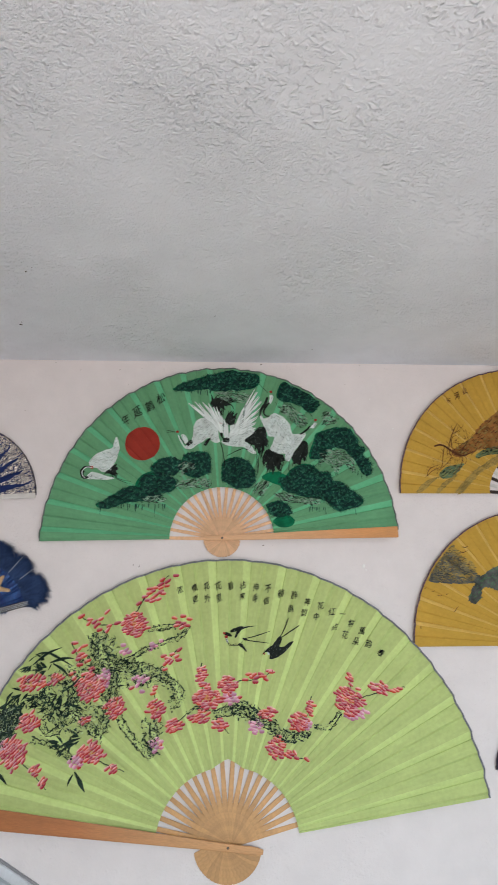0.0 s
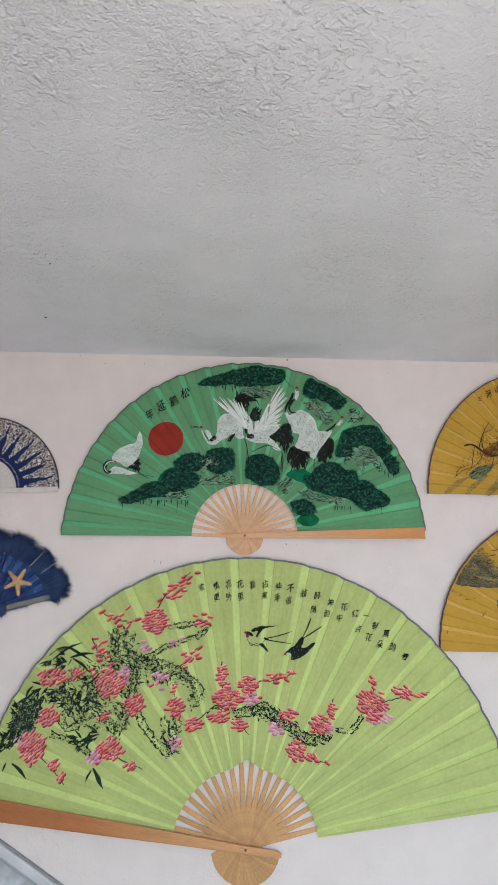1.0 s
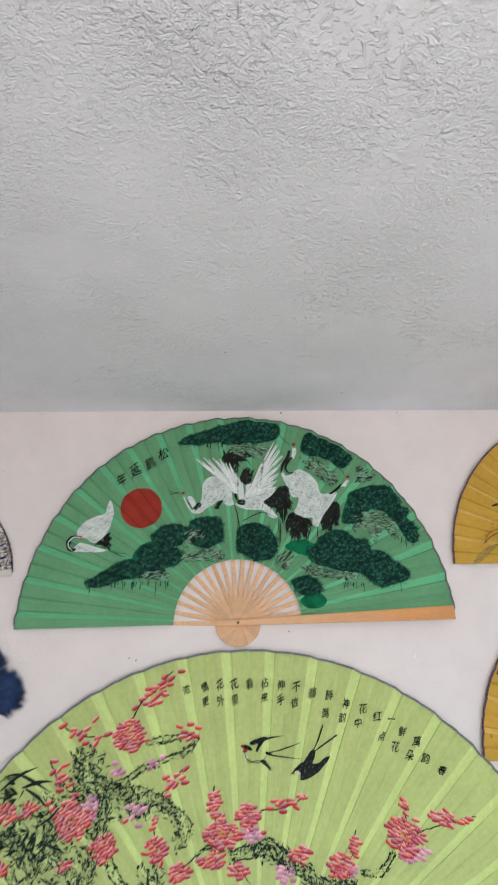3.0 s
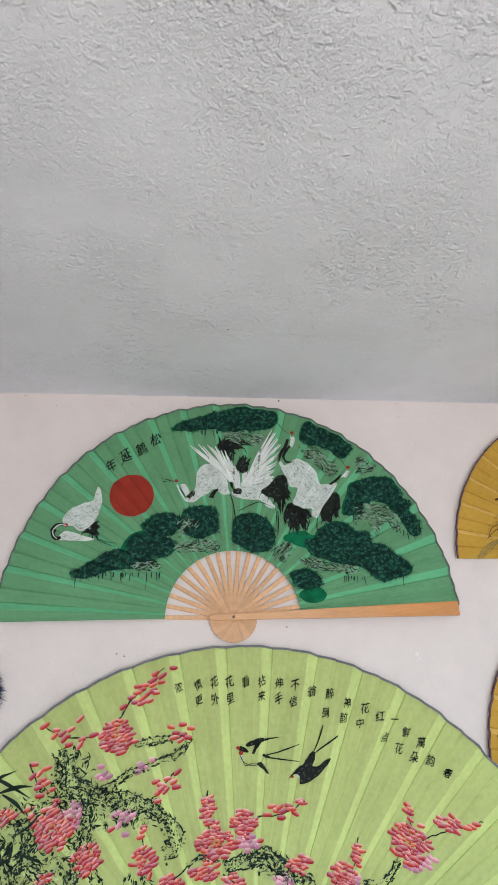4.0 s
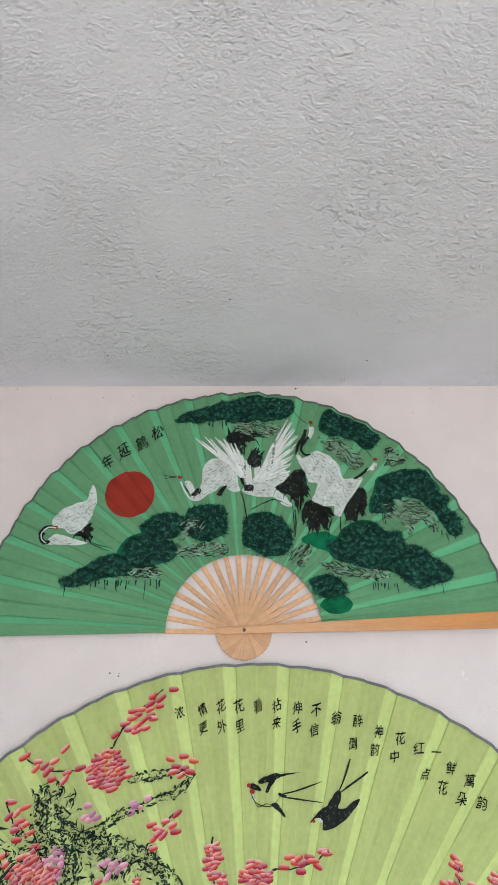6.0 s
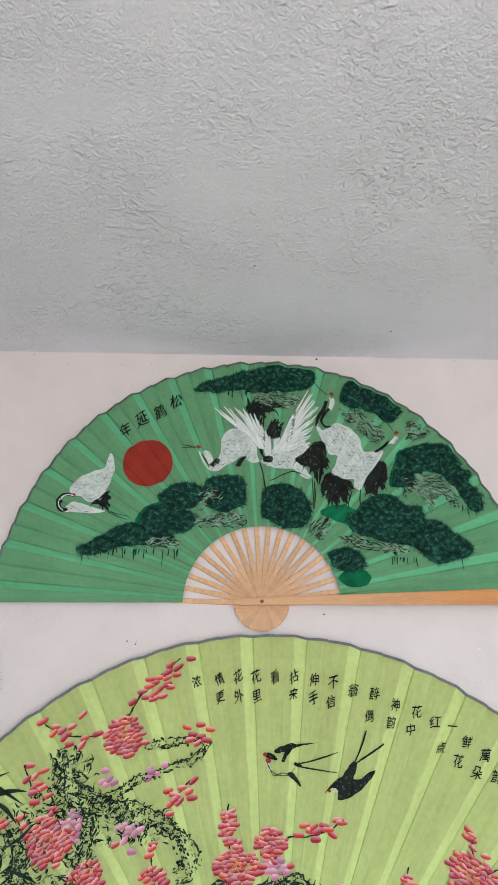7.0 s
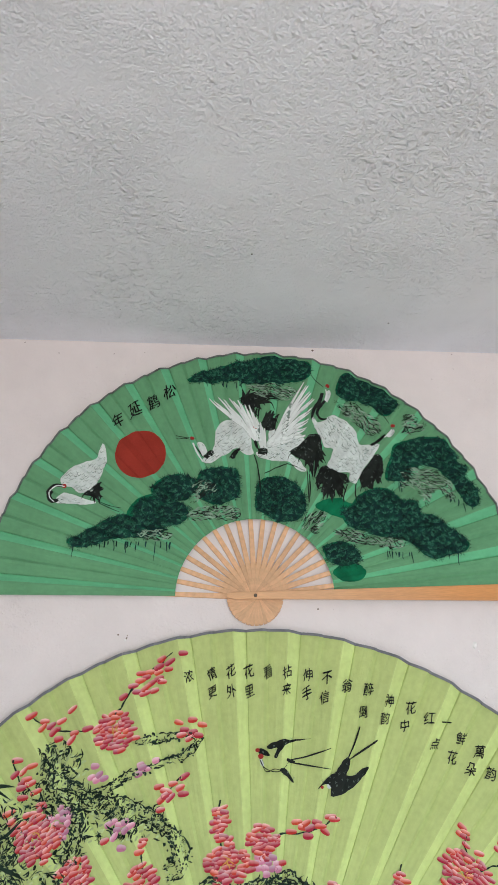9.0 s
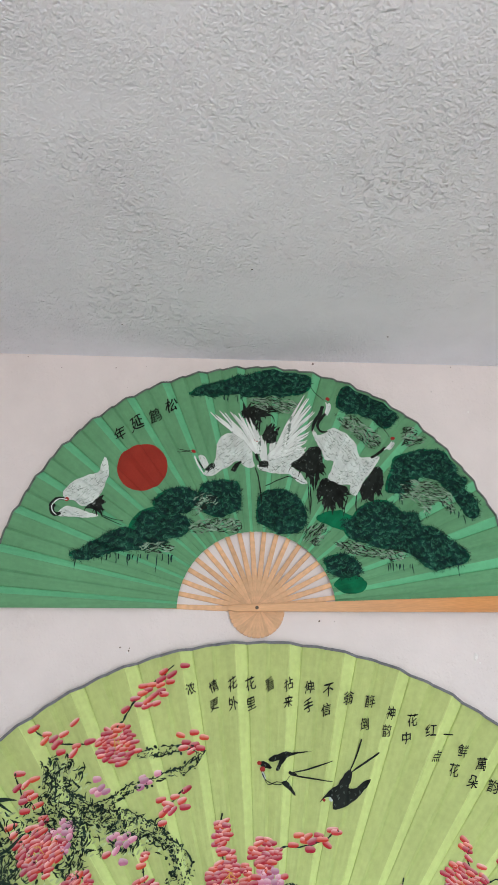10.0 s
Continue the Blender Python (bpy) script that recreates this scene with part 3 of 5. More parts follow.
    def bloom(self, q, a, b, shade):
        """A ragged cluster of thick brushed petals, laid across the fan's rays."""
        self.n += 1
        ax, ay = a * 1.42, b * 1.62
        turn = (math.atan2(q[1], q[0]) - math.pi / 2) * 0.65
        small = shade == 2
        du, dv = (13.0, 7.0) if not small else (12.0, 9.0)
        span = max(ax, ay) + 10
        k = 0
        for j in range(int(span / dv) + 1, -int(span / dv) - 2, -1):
            for i in range(-int(span / du) - 1, int(span / du) + 2):
                s = (i + 0.5 * (j % 2)) * du + self.rng.uniform(-4.0, 4.0)
                t = j * dv + self.rng.uniform(-1.8, 1.8)
                x, y = s * math.cos(turn) - t * math.sin(turn), s * math.sin(turn) + t * math.cos(turn)
                edge = 0.5 * ((x / (ax + 1)) ** 2 + (y / (ay + 1)) ** 2) + 0.5 * (abs(x) / (ax + 1) + abs(y) / (ay + 1))
                if edge > self.rng.uniform(0.75, 1.2):
                    continue
                mix = self.rng.random()
                mat = PETALS[2] if small and mix < 0.85 else PETALS[1] if (shade == 1 and mix < 0.6) or mix < 0.35 else PETALS[0]
                k += 1
                self.petal((q[0] + x, q[1] + y), self.rng.uniform(7.4, 10.2) if not small else self.rng.uniform(6.0, 7.8), self.rng.uniform(3.9, 5.0) if not small else self.rng.uniform(4.6, 5.8),
                           turn + self.rng.gauss(0.06, 0.2), mat, 0.0005 + 0.00002 * k)
        if k == 0:
            self.petal(q, 9.5, 5.0, turn, PETALS[0], 0.0006)
        if a > 24 and shade < 2:
            for k in range(7):
                self.ribbon("blossom_painting", [(q[0] + self.rng.uniform(-7, 7), q[1] + self.rng.uniform(-6, 6)), (q[0] + self.rng.uniform(-12, 12), q[1] + self.rng.uniform(-12, 12))], 1.4, STAMEN, (0.4, 1, 0.4), 0.0026)

    def buds(self, places, shade=0):
        """Single petals of a loose spray."""
        self.n += 1
        for k, q in enumerate(places):
            turn = (math.atan2(q[1], q[0]) - math.pi / 2) * 0.65 + self.rng.gauss(0.08, 0.25)
            mat = PETALS[2] if shade == 2 else PETALS[1] if self.rng.random() < 0.35 else PETALS[0]
            self.petal(q, self.rng.uniform(8.8, 11.6) if shade < 2 else self.rng.uniform(7.0, 9.0), self.rng.uniform(4.4, 5.6), turn, mat, 0.0006 + 0.00003 * k)

    def petal(self, q, a, b, turn, mat, lift):
        pts, uv, n = [q], [(0.5, 0.5)], 12
        for k in range(n):
            t = 2 * math.pi * k / n
            c, d = math.cos(t), math.sin(t)
            x, y = a * math.copysign(abs(c) ** 0.75, c), b * math.copysign(abs(d) ** 0.8, d) * (1 - 0.18 * c)
            pts.append((q[0] + x * math.cos(turn) - y * math.sin(turn), q[1] + x * math.sin(turn) + y * math.cos(turn)))
            uv.append((0.5 + 0.5 * c, 0.5 + 0.5 * d))
        self.put("blossom_painting", pts, [(0, 1 + k, 1 + (k + 1) % n) for k in range(n)], mat, uv, lift)

    def branch(self, pts, width):
        """A gnarled limb: broken dark edges, light flecks and scribbled bark between them."""
        self.n += 1
        line = smooth_line(pts, False, 4.0)
        d = np.gradient(line, axis=0)
        d /= np.maximum(np.hypot(d[:, 0], d[:, 1]), 1e-6)[:, None]
        nrm = np.stack([-d[:, 1], d[:, 0]], 1)
        hw = width * 1.2
        swell = np.interp(np.arange(len(line)), np.linspace(0, len(line), 9), [self.rng.uniform(0.55, 1.5) for _ in range(9)])
        for side in (-1, 1):
            edge = line + nrm * side * hw * swell[:, None] + np.array([[self.rng.gauss(0, hw * 0.22), self.rng.gauss(0, hw * 0.22)] for _ in line])
            for i in range(0, len(edge) - 3, 3):
                if self.rng.random() < 0.85:
                    self.ribbon("branch_painting", edge[i:i + 4], self.rng.uniform(1.8, 4.6), INK_GREEN, (0.5, 1, 0.4), 0.0006, 4.0, 0.3)
        for i in range(len(line)):
            for k in range(max(3, int(width * 0.95))):
                o = math.copysign(self.rng.random() ** 0.6, self.rng.uniform(-1, 1)) * hw * swell[i]
                q = line[i] + nrm[i] * o + d[i] * self.rng.uniform(-2, 2)
                a = math.atan2(d[i][1], d[i][0]) + self.rng.gauss(0, 0.6)
                mat = BARK_PALE if self.rng.random() < 0.3 else INK_GREEN
                if self.rng.random() < 0.6:
                    self.disc("branch_painting", tuple(q), self.rng.uniform(0.8, 2.3), mat, self.rng.uniform(0.0003, 0.0007), self.rng.uniform(0.4, 0.9), a, 6)
                else:
                    e = q + self.rng.uniform(3.0, 8.0) * np.array([math.cos(a), math.sin(a)])
                    mid = (q + e) / 2 + np.array([self.rng.uniform(-1.5, 1.5), self.rng.uniform(-1.5, 1.5)])
                    self.ribbon("branch_painting", [q, mid, e], self.rng.uniform(0.9, 2.4), mat, (0.4, 1, 0.3), self.rng.uniform(0.0003, 0.0007), 4.0)
            if self.rng.random() < 0.35:
                q = line[i] + nrm[i] * hw * self.rng.uniform(-1, 1)
                self.disc("branch_painting", tuple(q), self.rng.uniform(1.8, 3.8), INK_GREEN, 0.0006, self.rng.uniform(0.45, 0.8), math.atan2(d[i][1], d[i][0]) + self.rng.gauss(0.3, 0.5), 8)
            if self.rng.random() < 0.22:
                q = line[i] + nrm[i] * hw * self.rng.choice((-1.5, 1.5))
                self.disc("branch_painting", tuple(q), self.rng.uniform(1.5, 3.5), INK_GREEN, 0.0005, 0.7, self.rng.uniform(0, 3), 8)

    def twig(self, pts, width):
        """A thin crooked twig that runs under the petals, with small knots."""
        self.n += 1
        line = smooth_line(pts, False, 9.0)
        line = line + np.array([[self.rng.gauss(0, 1.1), self.rng.gauss(0, 1.1)] for _ in line])
        self.ribbon("branch_painting", line, width * 1.1, INK_GREEN, (1.0, 0.9, 0.6), 0.0003, 4.0, 0.4)
        for q in line[1::2]:
            self.disc("branch_painting", tuple(q), self.rng.uniform(1.2, 2.2), INK_GREEN, 0.0003, 0.7, 0.5, 7)

    def thicket(self, pts):
        """Overlapping bamboo-like blades that hang the same way in sprays, with light gaps."""
        self.n += 1
        poly = smooth_line(pts, True, 6.0)
        for q in scatter(poly, 15.0, self.rng):
            lean = self.rng.choice((0.5, 0.8, 1.1, -0.4))
            for k in range(self.rng.randint(2, 5)):
                a, s = lean + self.rng.gauss(0, 0.35), self.rng.uniform(14, 30)
                e = (q[0] - s * math.cos(a), q[1] - s * math.sin(a))
                mid = ((q[0] + e[0]) / 2 + self.rng.uniform(-2, 2), (q[1] + e[1]) / 2 + self.rng.uniform(-2, 2))
                self.ribbon("branch_painting", [q, mid, e], self.rng.uniform(2.6, 5.6), INK_GREEN, (0.25, 1, 0.05), self.rng.uniform(0.0003, 0.0008), 6.0)

    def mass(self, pts):
        """A dense dark clump with a ragged edge."""
        self.n += 1
        poly = self.fill("branch_painting", pts, INK_WASH, 2.5)
        for q in poly[::2]:
            self.tuft("branch_painting", tuple(q), INK_GREEN, 15, 4, 0.0004, 3.0, 5.5)
        for q in scatter(poly, 8.0, self.rng):
            self.tuft("branch_painting", q, INK_GREEN, 16, 3, 0.0005, 3.0, 2.0, self.rng.choice((2.6, -0.4)))
        for q in scatter(poly, 7.5, self.rng):
            self.tuft("branch_painting", q, self.rng.choice((BARK_LIGHT, BARK_PALE, GREYLINE)), 10, 2, 0.0008, 1.4, 1.2, self.rng.choice((2.4, 2.7, -0.5)))

    def scrub(self, pts, spacing=12.0):
        """Loose curly ink lines that outline knots and hollows, over patches of pale wash."""
        self.n += 1
        poly = smooth_line(pts, True, 6.0)
        for q in scatter(poly, 11.0, self.rng):
            self.disc("branch_painting", q, self.rng.uniform(3, 6), BARK_PALE, self.rng.uniform(-0.0002, 0.0001), 0.4, self.rng.uniform(0.2, 1.2), 9)
        for q in scatter(poly, spacing, self.rng):
            a, s, curl = self.rng.uniform(-1.2, 1.8), self.rng.uniform(5, 10), self.rng.uniform(-0.5, 0.5)
            for twin in range(self.rng.randint(1, 2)):
                b, line = a, [(q[0] + twin * 3.4, q[1] - twin * 2.6)]
                for k in range(4):
                    line.append((line[-1][0] + s * 0.5 * math.cos(b), line[-1][1] + s * 0.5 * math.sin(b)))
                    b += curl + self.rng.gauss(0, 0.15)
                self.ribbon("branch_painting", line, self.rng.uniform(1.2, 3.4), INK_GREEN, (0.2, 1, 0.2), self.rng.uniform(0.0003, 0.0007), 4.0, 0.4)
            if self.rng.random() < 0.5:
                self.disc("branch_painting", (q[0] + self.rng.uniform(-6, 6), q[1] + self.rng.uniform(-6, 6)), self.rng.uniform(2.0, 5.0), INK_GREEN, 0.0005, self.rng.uniform(0.35, 0.7), self.rng.uniform(0, 3), 8)

    def bright(self, pts):
        self.n += 1
        self.fill("pine_painting", pts, PINE_BRIGHT, 0.6, -0.0002)

    def blade(self, pts, width):
        self.n += 1
        self.ribbon("branch_painting", pts, width * 1.5, INK_GREEN, (0.35, 1.0, 0.05), 0.0008, 5.0)

    def soft_area(self, pts, mats, spacing, width):
        """A wash laid in many short overlapping brush marks along the area's length, thinning out at its edge."""
        poly = smooth_line(pts, True, 5.0)
        d = poly - poly.mean(0)
        axis = np.linalg.svd(d, full_matrices=False)[2][0]
        a0 = math.atan2(axis[1], axis[0])
        for q in scatter(poly, spacing, self.rng):
            a, s = a0 + self.rng.gauss(0, 0.25), self.rng.uniform(6, 18)
            p0, p1 = (q[0] - s / 2 * math.cos(a), q[1] - s / 2 * math.sin(a)), (q[0] + s / 2 * math.cos(a), q[1] + s / 2 * math.sin(a))
            self.ribbon("wash_painting", [p0, q, p1], self.rng.uniform(0.5, 1.4) * width, self.rng.choice(mats), (0.1, 1, 0.1), self.rng.uniform(0.0002, 0.0006), 5.0)

    def teal(self, pts):
        self.n += 1
        self.fill("wash_painting", pts, TEAL_PALE, 1.0)
        self.soft_area(pts, (TEAL, TEAL, INK_GREEN), 5.5, 3.0)

    def wash(self, pts):
        self.n += 1
        self.fill("wash_painting", pts, WASH_PALE, 1.0)
        self.soft_area(pts, (WASH_GREY, WASH_GREY, WASH, WASH_GREY) if self.pleats.r_out < 0.41 else (WASH, WASH), 6.5, 3.0)

    def slate(self, pts, mats, spacing=5.0):
        """A wet dark wash: one even ground and soft overlapping marks."""
        self.n += 1
        self.fill("wash_painting", pts, mats[0], 1.2)
        self.soft_area(pts, mats, spacing, 3.6)

    def twigs(self, pts):
        self.n += 1
        poly = smooth_line(pts, True, 6.0)
        for q in scatter(poly, 11.0, self.rng):
            a, s = self.rng.uniform(0.2, 2.4), self.rng.uniform(6, 16)
            e = (q[0] + s * math.cos(a), q[1] + s * math.sin(a))
            mid = ((q[0] + e[0]) / 2 + self.rng.uniform(-3, 3), (q[1] + e[1]) / 2 + self.rng.uniform(-3, 3))
            self.ribbon("wash_painting", [q, mid, e], self.rng.uniform(0.7, 1.6), INK_BROWN, (1, 0.8, 0.3), 0.0007, 5.0)

    def bars(self, q):
        for k in range(3):
            self.ribbon("calligraphy", [(q[0] - 7, q[1] + 6 * k - 6), (q[0] + 7, q[1] + 6 * k - 3)], 2.0, INK_BROWN, (1, 1, 1), 0.0008)

    def char(self, q, sign):
        """One brushed character, leaning a little, laid on the leaf."""
        cu = bpy.data.curves.new("sign", "FONT")
        cu.body, cu.size, cu.align_x, cu.align_y = sign, 1.0, "CENTER", "CENTER"
        cu.resolution_u = 3
        ob = new("sign", cu)
        me = bpy.data.meshes.new_from_object(ob.evaluated_get(bpy.context.evaluated_depsgraph_get()))
        bpy.data.objects.remove(ob)
        size = self.char_size * self.rng.uniform(0.92, 1.08)
        turn = (math.atan2(q[1], q[0]) - math.pi / 2) * self.char_turn + self.rng.gauss(0, 0.05)
        pts = np.array([v.co[:2] for v in me.vertices]) if len(me.vertices) else np.zeros((0, 2))
        if len(pts):
            pts = pts - (pts.max(0) + pts.min(0)) / 2
            pts[:, 1] += pts[:, 0] * 0.30
            pts[:, 0] = pts[:, 0] * 0.86 + 0.045 * np.sin(pts[:, 1] * 6 + q[0]) - 0.10 * pts[:, 1]
            pts[:, 1] = pts[:, 1] * 1.08 + 0.04 * np.sin(pts[:, 0] * 6 + q[1])
            x, y = pts[:, 0] * size, pts[:, 1] * size
            pts = np.stack([q[0] + x * math.cos(turn) - y * math.sin(turn), q[1] + x * math.sin(turn) + y * math.cos(turn)], 1)
            for k, (ox, oy) in enumerate(((0, 0), (0.5, 0.55))):
                self.put("calligraphy", pts + np.array((ox, oy)) * size / 28, [tuple(p.vertices) for p in me.polygons], INK if self.pleats.r_out > 0.5 else INK_BROWN, None, 0.0010 + 0.0001 * k)
        bpy.data.meshes.remove(me)

    char_size, char_turn, margin = 26.0, 0.6, 0.007


def bar_mesh(name, length0, length1, w0, w1, w2, low, high, mat):
    """A stick along +x from length0 (its tail) to length1: widths at the tail, the pivot and the tip."""
    xs = (length0, length0 * 0.75, 0.0, length1 * 0.5, length1)
    ws = (w0 * 0.55, w0, w1, (w1 + w2) / 2, w2)
    verts, faces = [], []
    for x, w in zip(xs, ws):
        for s, out, k in ((-1, low, 1.0), (-1, high - 0.0006, 1.0), (-1, high, 0.86), (1, high, 0.86), (1, high - 0.0006, 1.0), (1, low, 1.0)):
            verts.append((x, -out, s * w / 2 * k))
    for i in range(len(xs) - 1):
        for j in range(6):
            p, q = 6 * i + j, 6 * i + (j + 1) % 6
            faces.append((p, q, q + 6, p + 6))
    faces += [tuple(range(5, -1, -1)), tuple(range(6 * len(xs) - 6, 6 * len(xs)))]
    return mesh_of(name, verts, faces, [mat])


def sticks(thing, count, a0, a1, tail, reach, widths, low, high, mat, lift=0.00012):
    me = bar_mesh("stick", -tail, reach, *widths, low, high, mat)
    for k in range(count):
        a = radians(a0 + (a1 - a0) * k / (count - 1))
        ob = new("stick", me)
        ob.parent = thing
        ob.matrix_basis = Matrix.Translation((0, -lift * k, 0)) @ Matrix.Rotation(-a, 4, "Y")


def guard(thing, name, a, tail, reach, widths, low, high, mat, label):
    ob = part(name, bar_mesh(name, -tail, reach, *widths, low, high, mat), None, thing, label)
    ob.matrix_basis = Matrix.Rotation(-radians(a), 4, "Y")
    return ob


def rivet(thing, r, out):
    bm = bmesh.new()
    bmesh.ops.create_uvsphere(bm, u_segments=12, v_segments=8, radius=r)
    for v in bm.verts:
        v.co = Vector((v.co.x, v.co.y * 0.5 - out, v.co.z))
    part("rivet", bm, RIVET, thing, "small dark metal rivet")


def thing_at(name, x, z, label, category, group="wall fans"):
    ob = new(name)
    ob.empty_display_size = 0.05
    ob.location = (x, WALL_Y, z)
    return tagged(ob, label, category, group)


# ---- structure ----
def slab(name, lo, hi, mat, label, parent=None):
    bm = bmesh.new()
    box(bm, lo, hi)
    ob = part(name, bm, mat, None)
    return tagged(ob, label, name.split("_")[0], kind="structure")


T = 0.2
slab("wall_north", (-SIDE - T, WALL_Y, -0.02), (SIDE + T, WALL_Y + T, CEIL + 0.15), WALL, "off-white painted plaster wall hung with fans")
slab("wall_east", (SIDE, BACK - T, 0.0), (SIDE + T, WALL_Y, CEIL), WALL, "off-white painted plaster side wall")
slab("wall_west", (-SIDE - T, BACK - T, 0.0), (-SIDE, WALL_Y, CEIL), WALL, "off-white painted plaster side wall")
slab("ceiling", (-SIDE - T, BACK - T, CEIL), (SIDE + T, WALL_Y, CEIL + 0.15), CEILING, "grey-white rough trowelled plaster ceiling")
slab("floor", (-SIDE - T, BACK - T, -0.15), (SIDE + T, WALL_Y, 0.0), FLOOR, "plain warm-toned floor")
# back wall with one wide window
WX0, WX1, WZ0, WZ1 = -0.75, 1.95, 0.55, 2.1
bm = bmesh.new()
for lo, hi in (((-SIDE, BACK - T, 0.0), (WX0, BACK, CEIL)), ((WX1, BACK - T, 0.0), (SIDE, BACK, CEIL)),
               ((WX0, BACK - T, 0.0), (WX1, BACK, WZ0)), ((WX0, BACK - T, WZ1), (WX1, BACK, CEIL))):
    box(bm, lo, hi)
tagged(part("wall_south", bm, WALL, None), "off-white plaster wall with a wide window", "wall", kind="structure")
win = tagged(new("window_1"), "wide white-framed window open to daylight", "window", kind="structure")
win.location = (WX0, BACK - 0.12, WZ0)
for lo, hi in (((0, -0.03, 0), (2.7, 0.03, 0.06)), ((0, -0.03, 1.49), (2.7, 0.03, 1.55)), ((0, -0.03, 0.06), (0.06, 0.03, 1.49)), ((2.64, -0.03, 0.06), (2.7, 0.03, 1.49)), ((1.32, -0.03, 0.06), (1.38, 0.03, 1.49))):
    bm = bmesh.new()
    box(bm, lo, hi, 0.004)
    part("window_frame", bm, FRAME, win)
bm = bmesh.new()
box(bm, (-400, -400, -0.4), (400, 400, -0.2))
tagged(part("ground", bm, FLOOR, None), "plain earth outside the building", "ground", kind="structure")

# ---- green fan ----
gf = thing_at("green_fan", 0.0, 1.945, "emerald green pleated wall fan with painted pines and red sun", "wall fan")
gp = Pleats(0.158, 0.545, 1.4, 185.2, 20, 0.0115, 0.0100, 0.22, trim=(2.6, 180.8), short=0.006, full=0.006)
g_leaf = gp.leaf("leaf", [GREEN, GREEN_RIB], gf, "emerald green pleated cloth")
gp.edging("edging", 0.0022, BORDER_GREEN, gf, "frayed grey-green edge binding")
sticks(gf, 19, 179.0, 9.3, 0.056, 0.30, (0.013, 0.0115, 0.0075), 0.0005, 0.0030, BAMBOO, 0.0003)
guard(gf, "guard_stick", 1.9, 0.056, 0.537, (0.014, 0.014, 0.034), 0.0190, 0.0230, GUARD_PALE, "orange bamboo end stick")
rivet(gf, 0.0035, 0.0230)
g = Brush(gp, 3)
g.char_size, g.char_turn = 33.0, 0.4
g.pine([(-158, 477),(-127, 497),(-83, 513),(-45, 524),(0, 538),(32, 554),(71, 549),(103, 534),(120, 512),(109, 490),(77, 478),(33, 475),(-18, 473),(-69, 477),(-107, 471),(-138, 470)])
g.pine([(176, 471),(192, 500),(224, 504),(262, 488),(293, 475),(308, 454),(309, 426),(288, 404),(270, 407),(240, 428),(209, 437),(178, 445)])
g.pine([(288, 304),(296, 330),(328, 345),(378, 353),(413, 341),(430, 321),(431, 295),(450, 283),(442, 263),(461, 245),(470, 214),(458, 195),(441, 200),(421, 237),(400, 262),(383, 281),(354, 289),(328, 273),(315, 253),(278, 248),(274, 271)])
g.pine([(174, 186),(198, 193),(211, 212),(248, 232),(283, 227),(305, 209),(335, 203),(344, 179),(373, 174),(389, 156),(417, 139),(437, 116),(424, 98),(394, 91),(365, 81),(343, 90),(322, 113),(288, 123),(253, 128),(219, 139),(196, 145),(179, 162)])
g.pine([(137, 102),(172, 114),(200, 103),(211, 80),(193, 68),(153, 70)])
g.pine([(-2, 212),(4, 237),(27, 251),(57, 251),(87, 233),(102, 203),(98, 172),(80, 159),(45, 155),(16, 170),(-2, 181)])
g.pine([(-221, 220),(-193, 246),(-158, 251),(-127, 238),(-129, 214),(-154, 195),(-201, 196),(-216, 206)])
g.pine([(-120, 256),(-87, 270),(-45, 267),(-37, 249),(-37, 211),(-60, 194),(-90, 187),(-117, 202),(-126, 223)])
g.pine([(-258, 174),(-246, 192),(-213, 199),(-166, 192),(-142, 177),(-146, 153),(-180, 140),(-221, 145),(-251, 156)])
g.pine([(-383, 102),(-356, 117),(-329, 135),(-297, 154),(-257, 161),(-209, 142),(-185, 134),(-207, 119),(-241, 114),(-276, 113),(-309, 104),(-342, 94),(-364, 91)])
g.bright([(122, 191),(163, 207),(204, 191),(197, 163),(151, 173)])
g.bright([(164, 62),(193, 74),(221, 58),(214, 38),(180, 33),(156, 48)])
g.bright([(71, 533),(110, 530),(120, 512),(109, 486),(71, 482)])
g.bright([(272, 439),(309, 430),(290, 402),(270, 407)])
g.bright([(-269, 161),(-246, 195),(-214, 206),(-218, 181),(-245, 156)])
g.bark([(-27, 469),(8, 470),(49, 474),(93, 455),(69, 432),(28, 432),(-6, 443)])
g.bark([(174, 426),(211, 434),(237, 408),(269, 386),(270, 357),(247, 349),(221, 371),(189, 400)])
g.bark([(317, 394),(344, 402),(369, 373),(340, 358),(313, 354)])
g.bark([(307, 272),(346, 279),(385, 273),(419, 232),(410, 205),(381, 232),(357, 184),(346, 204),(330, 238),(303, 231)])
g.bark([(151, 136),(189, 143),(238, 127),(307, 125),(292, 99),(237, 105),(182, 117)])
g.bark([(92, 161),(134, 182),(146, 162),(120, 129),(92, 135)])
g.bark([(-144, 165),(-107, 185),(-69, 186),(-34, 180),(-37, 153),(-81, 153),(-112, 152),(-137, 146)])
g.bark([(-134, 232),(-96, 239),(-82, 219),(-114, 199),(-132, 185)])
g.bark([(-242, 125),(-193, 132),(-167, 120),(-191, 106),(-229, 106)])
g.white([(-92, 321),(-89, 355),(-77, 376),(-53, 380),(-34, 372),(-15, 349),(-11, 316),(-6, 303),(-27, 300),(-43, 315),(-57, 305),(-82, 289),(-99, 278),(-118, 282),(-112, 291),(-100, 299)])
g.white([(-129, 325),(-117, 325),(-106, 304),(-116, 295),(-121, 304)])
g.white([(3, 309),(22, 330),(26, 356),(41, 363),(65, 364),(96, 351),(102, 331),(83, 317),(71, 306),(89, 293),(100, 278),(106, 265),(88, 267),(70, 284),(40, 287),(10, 292),(-3, 303)])
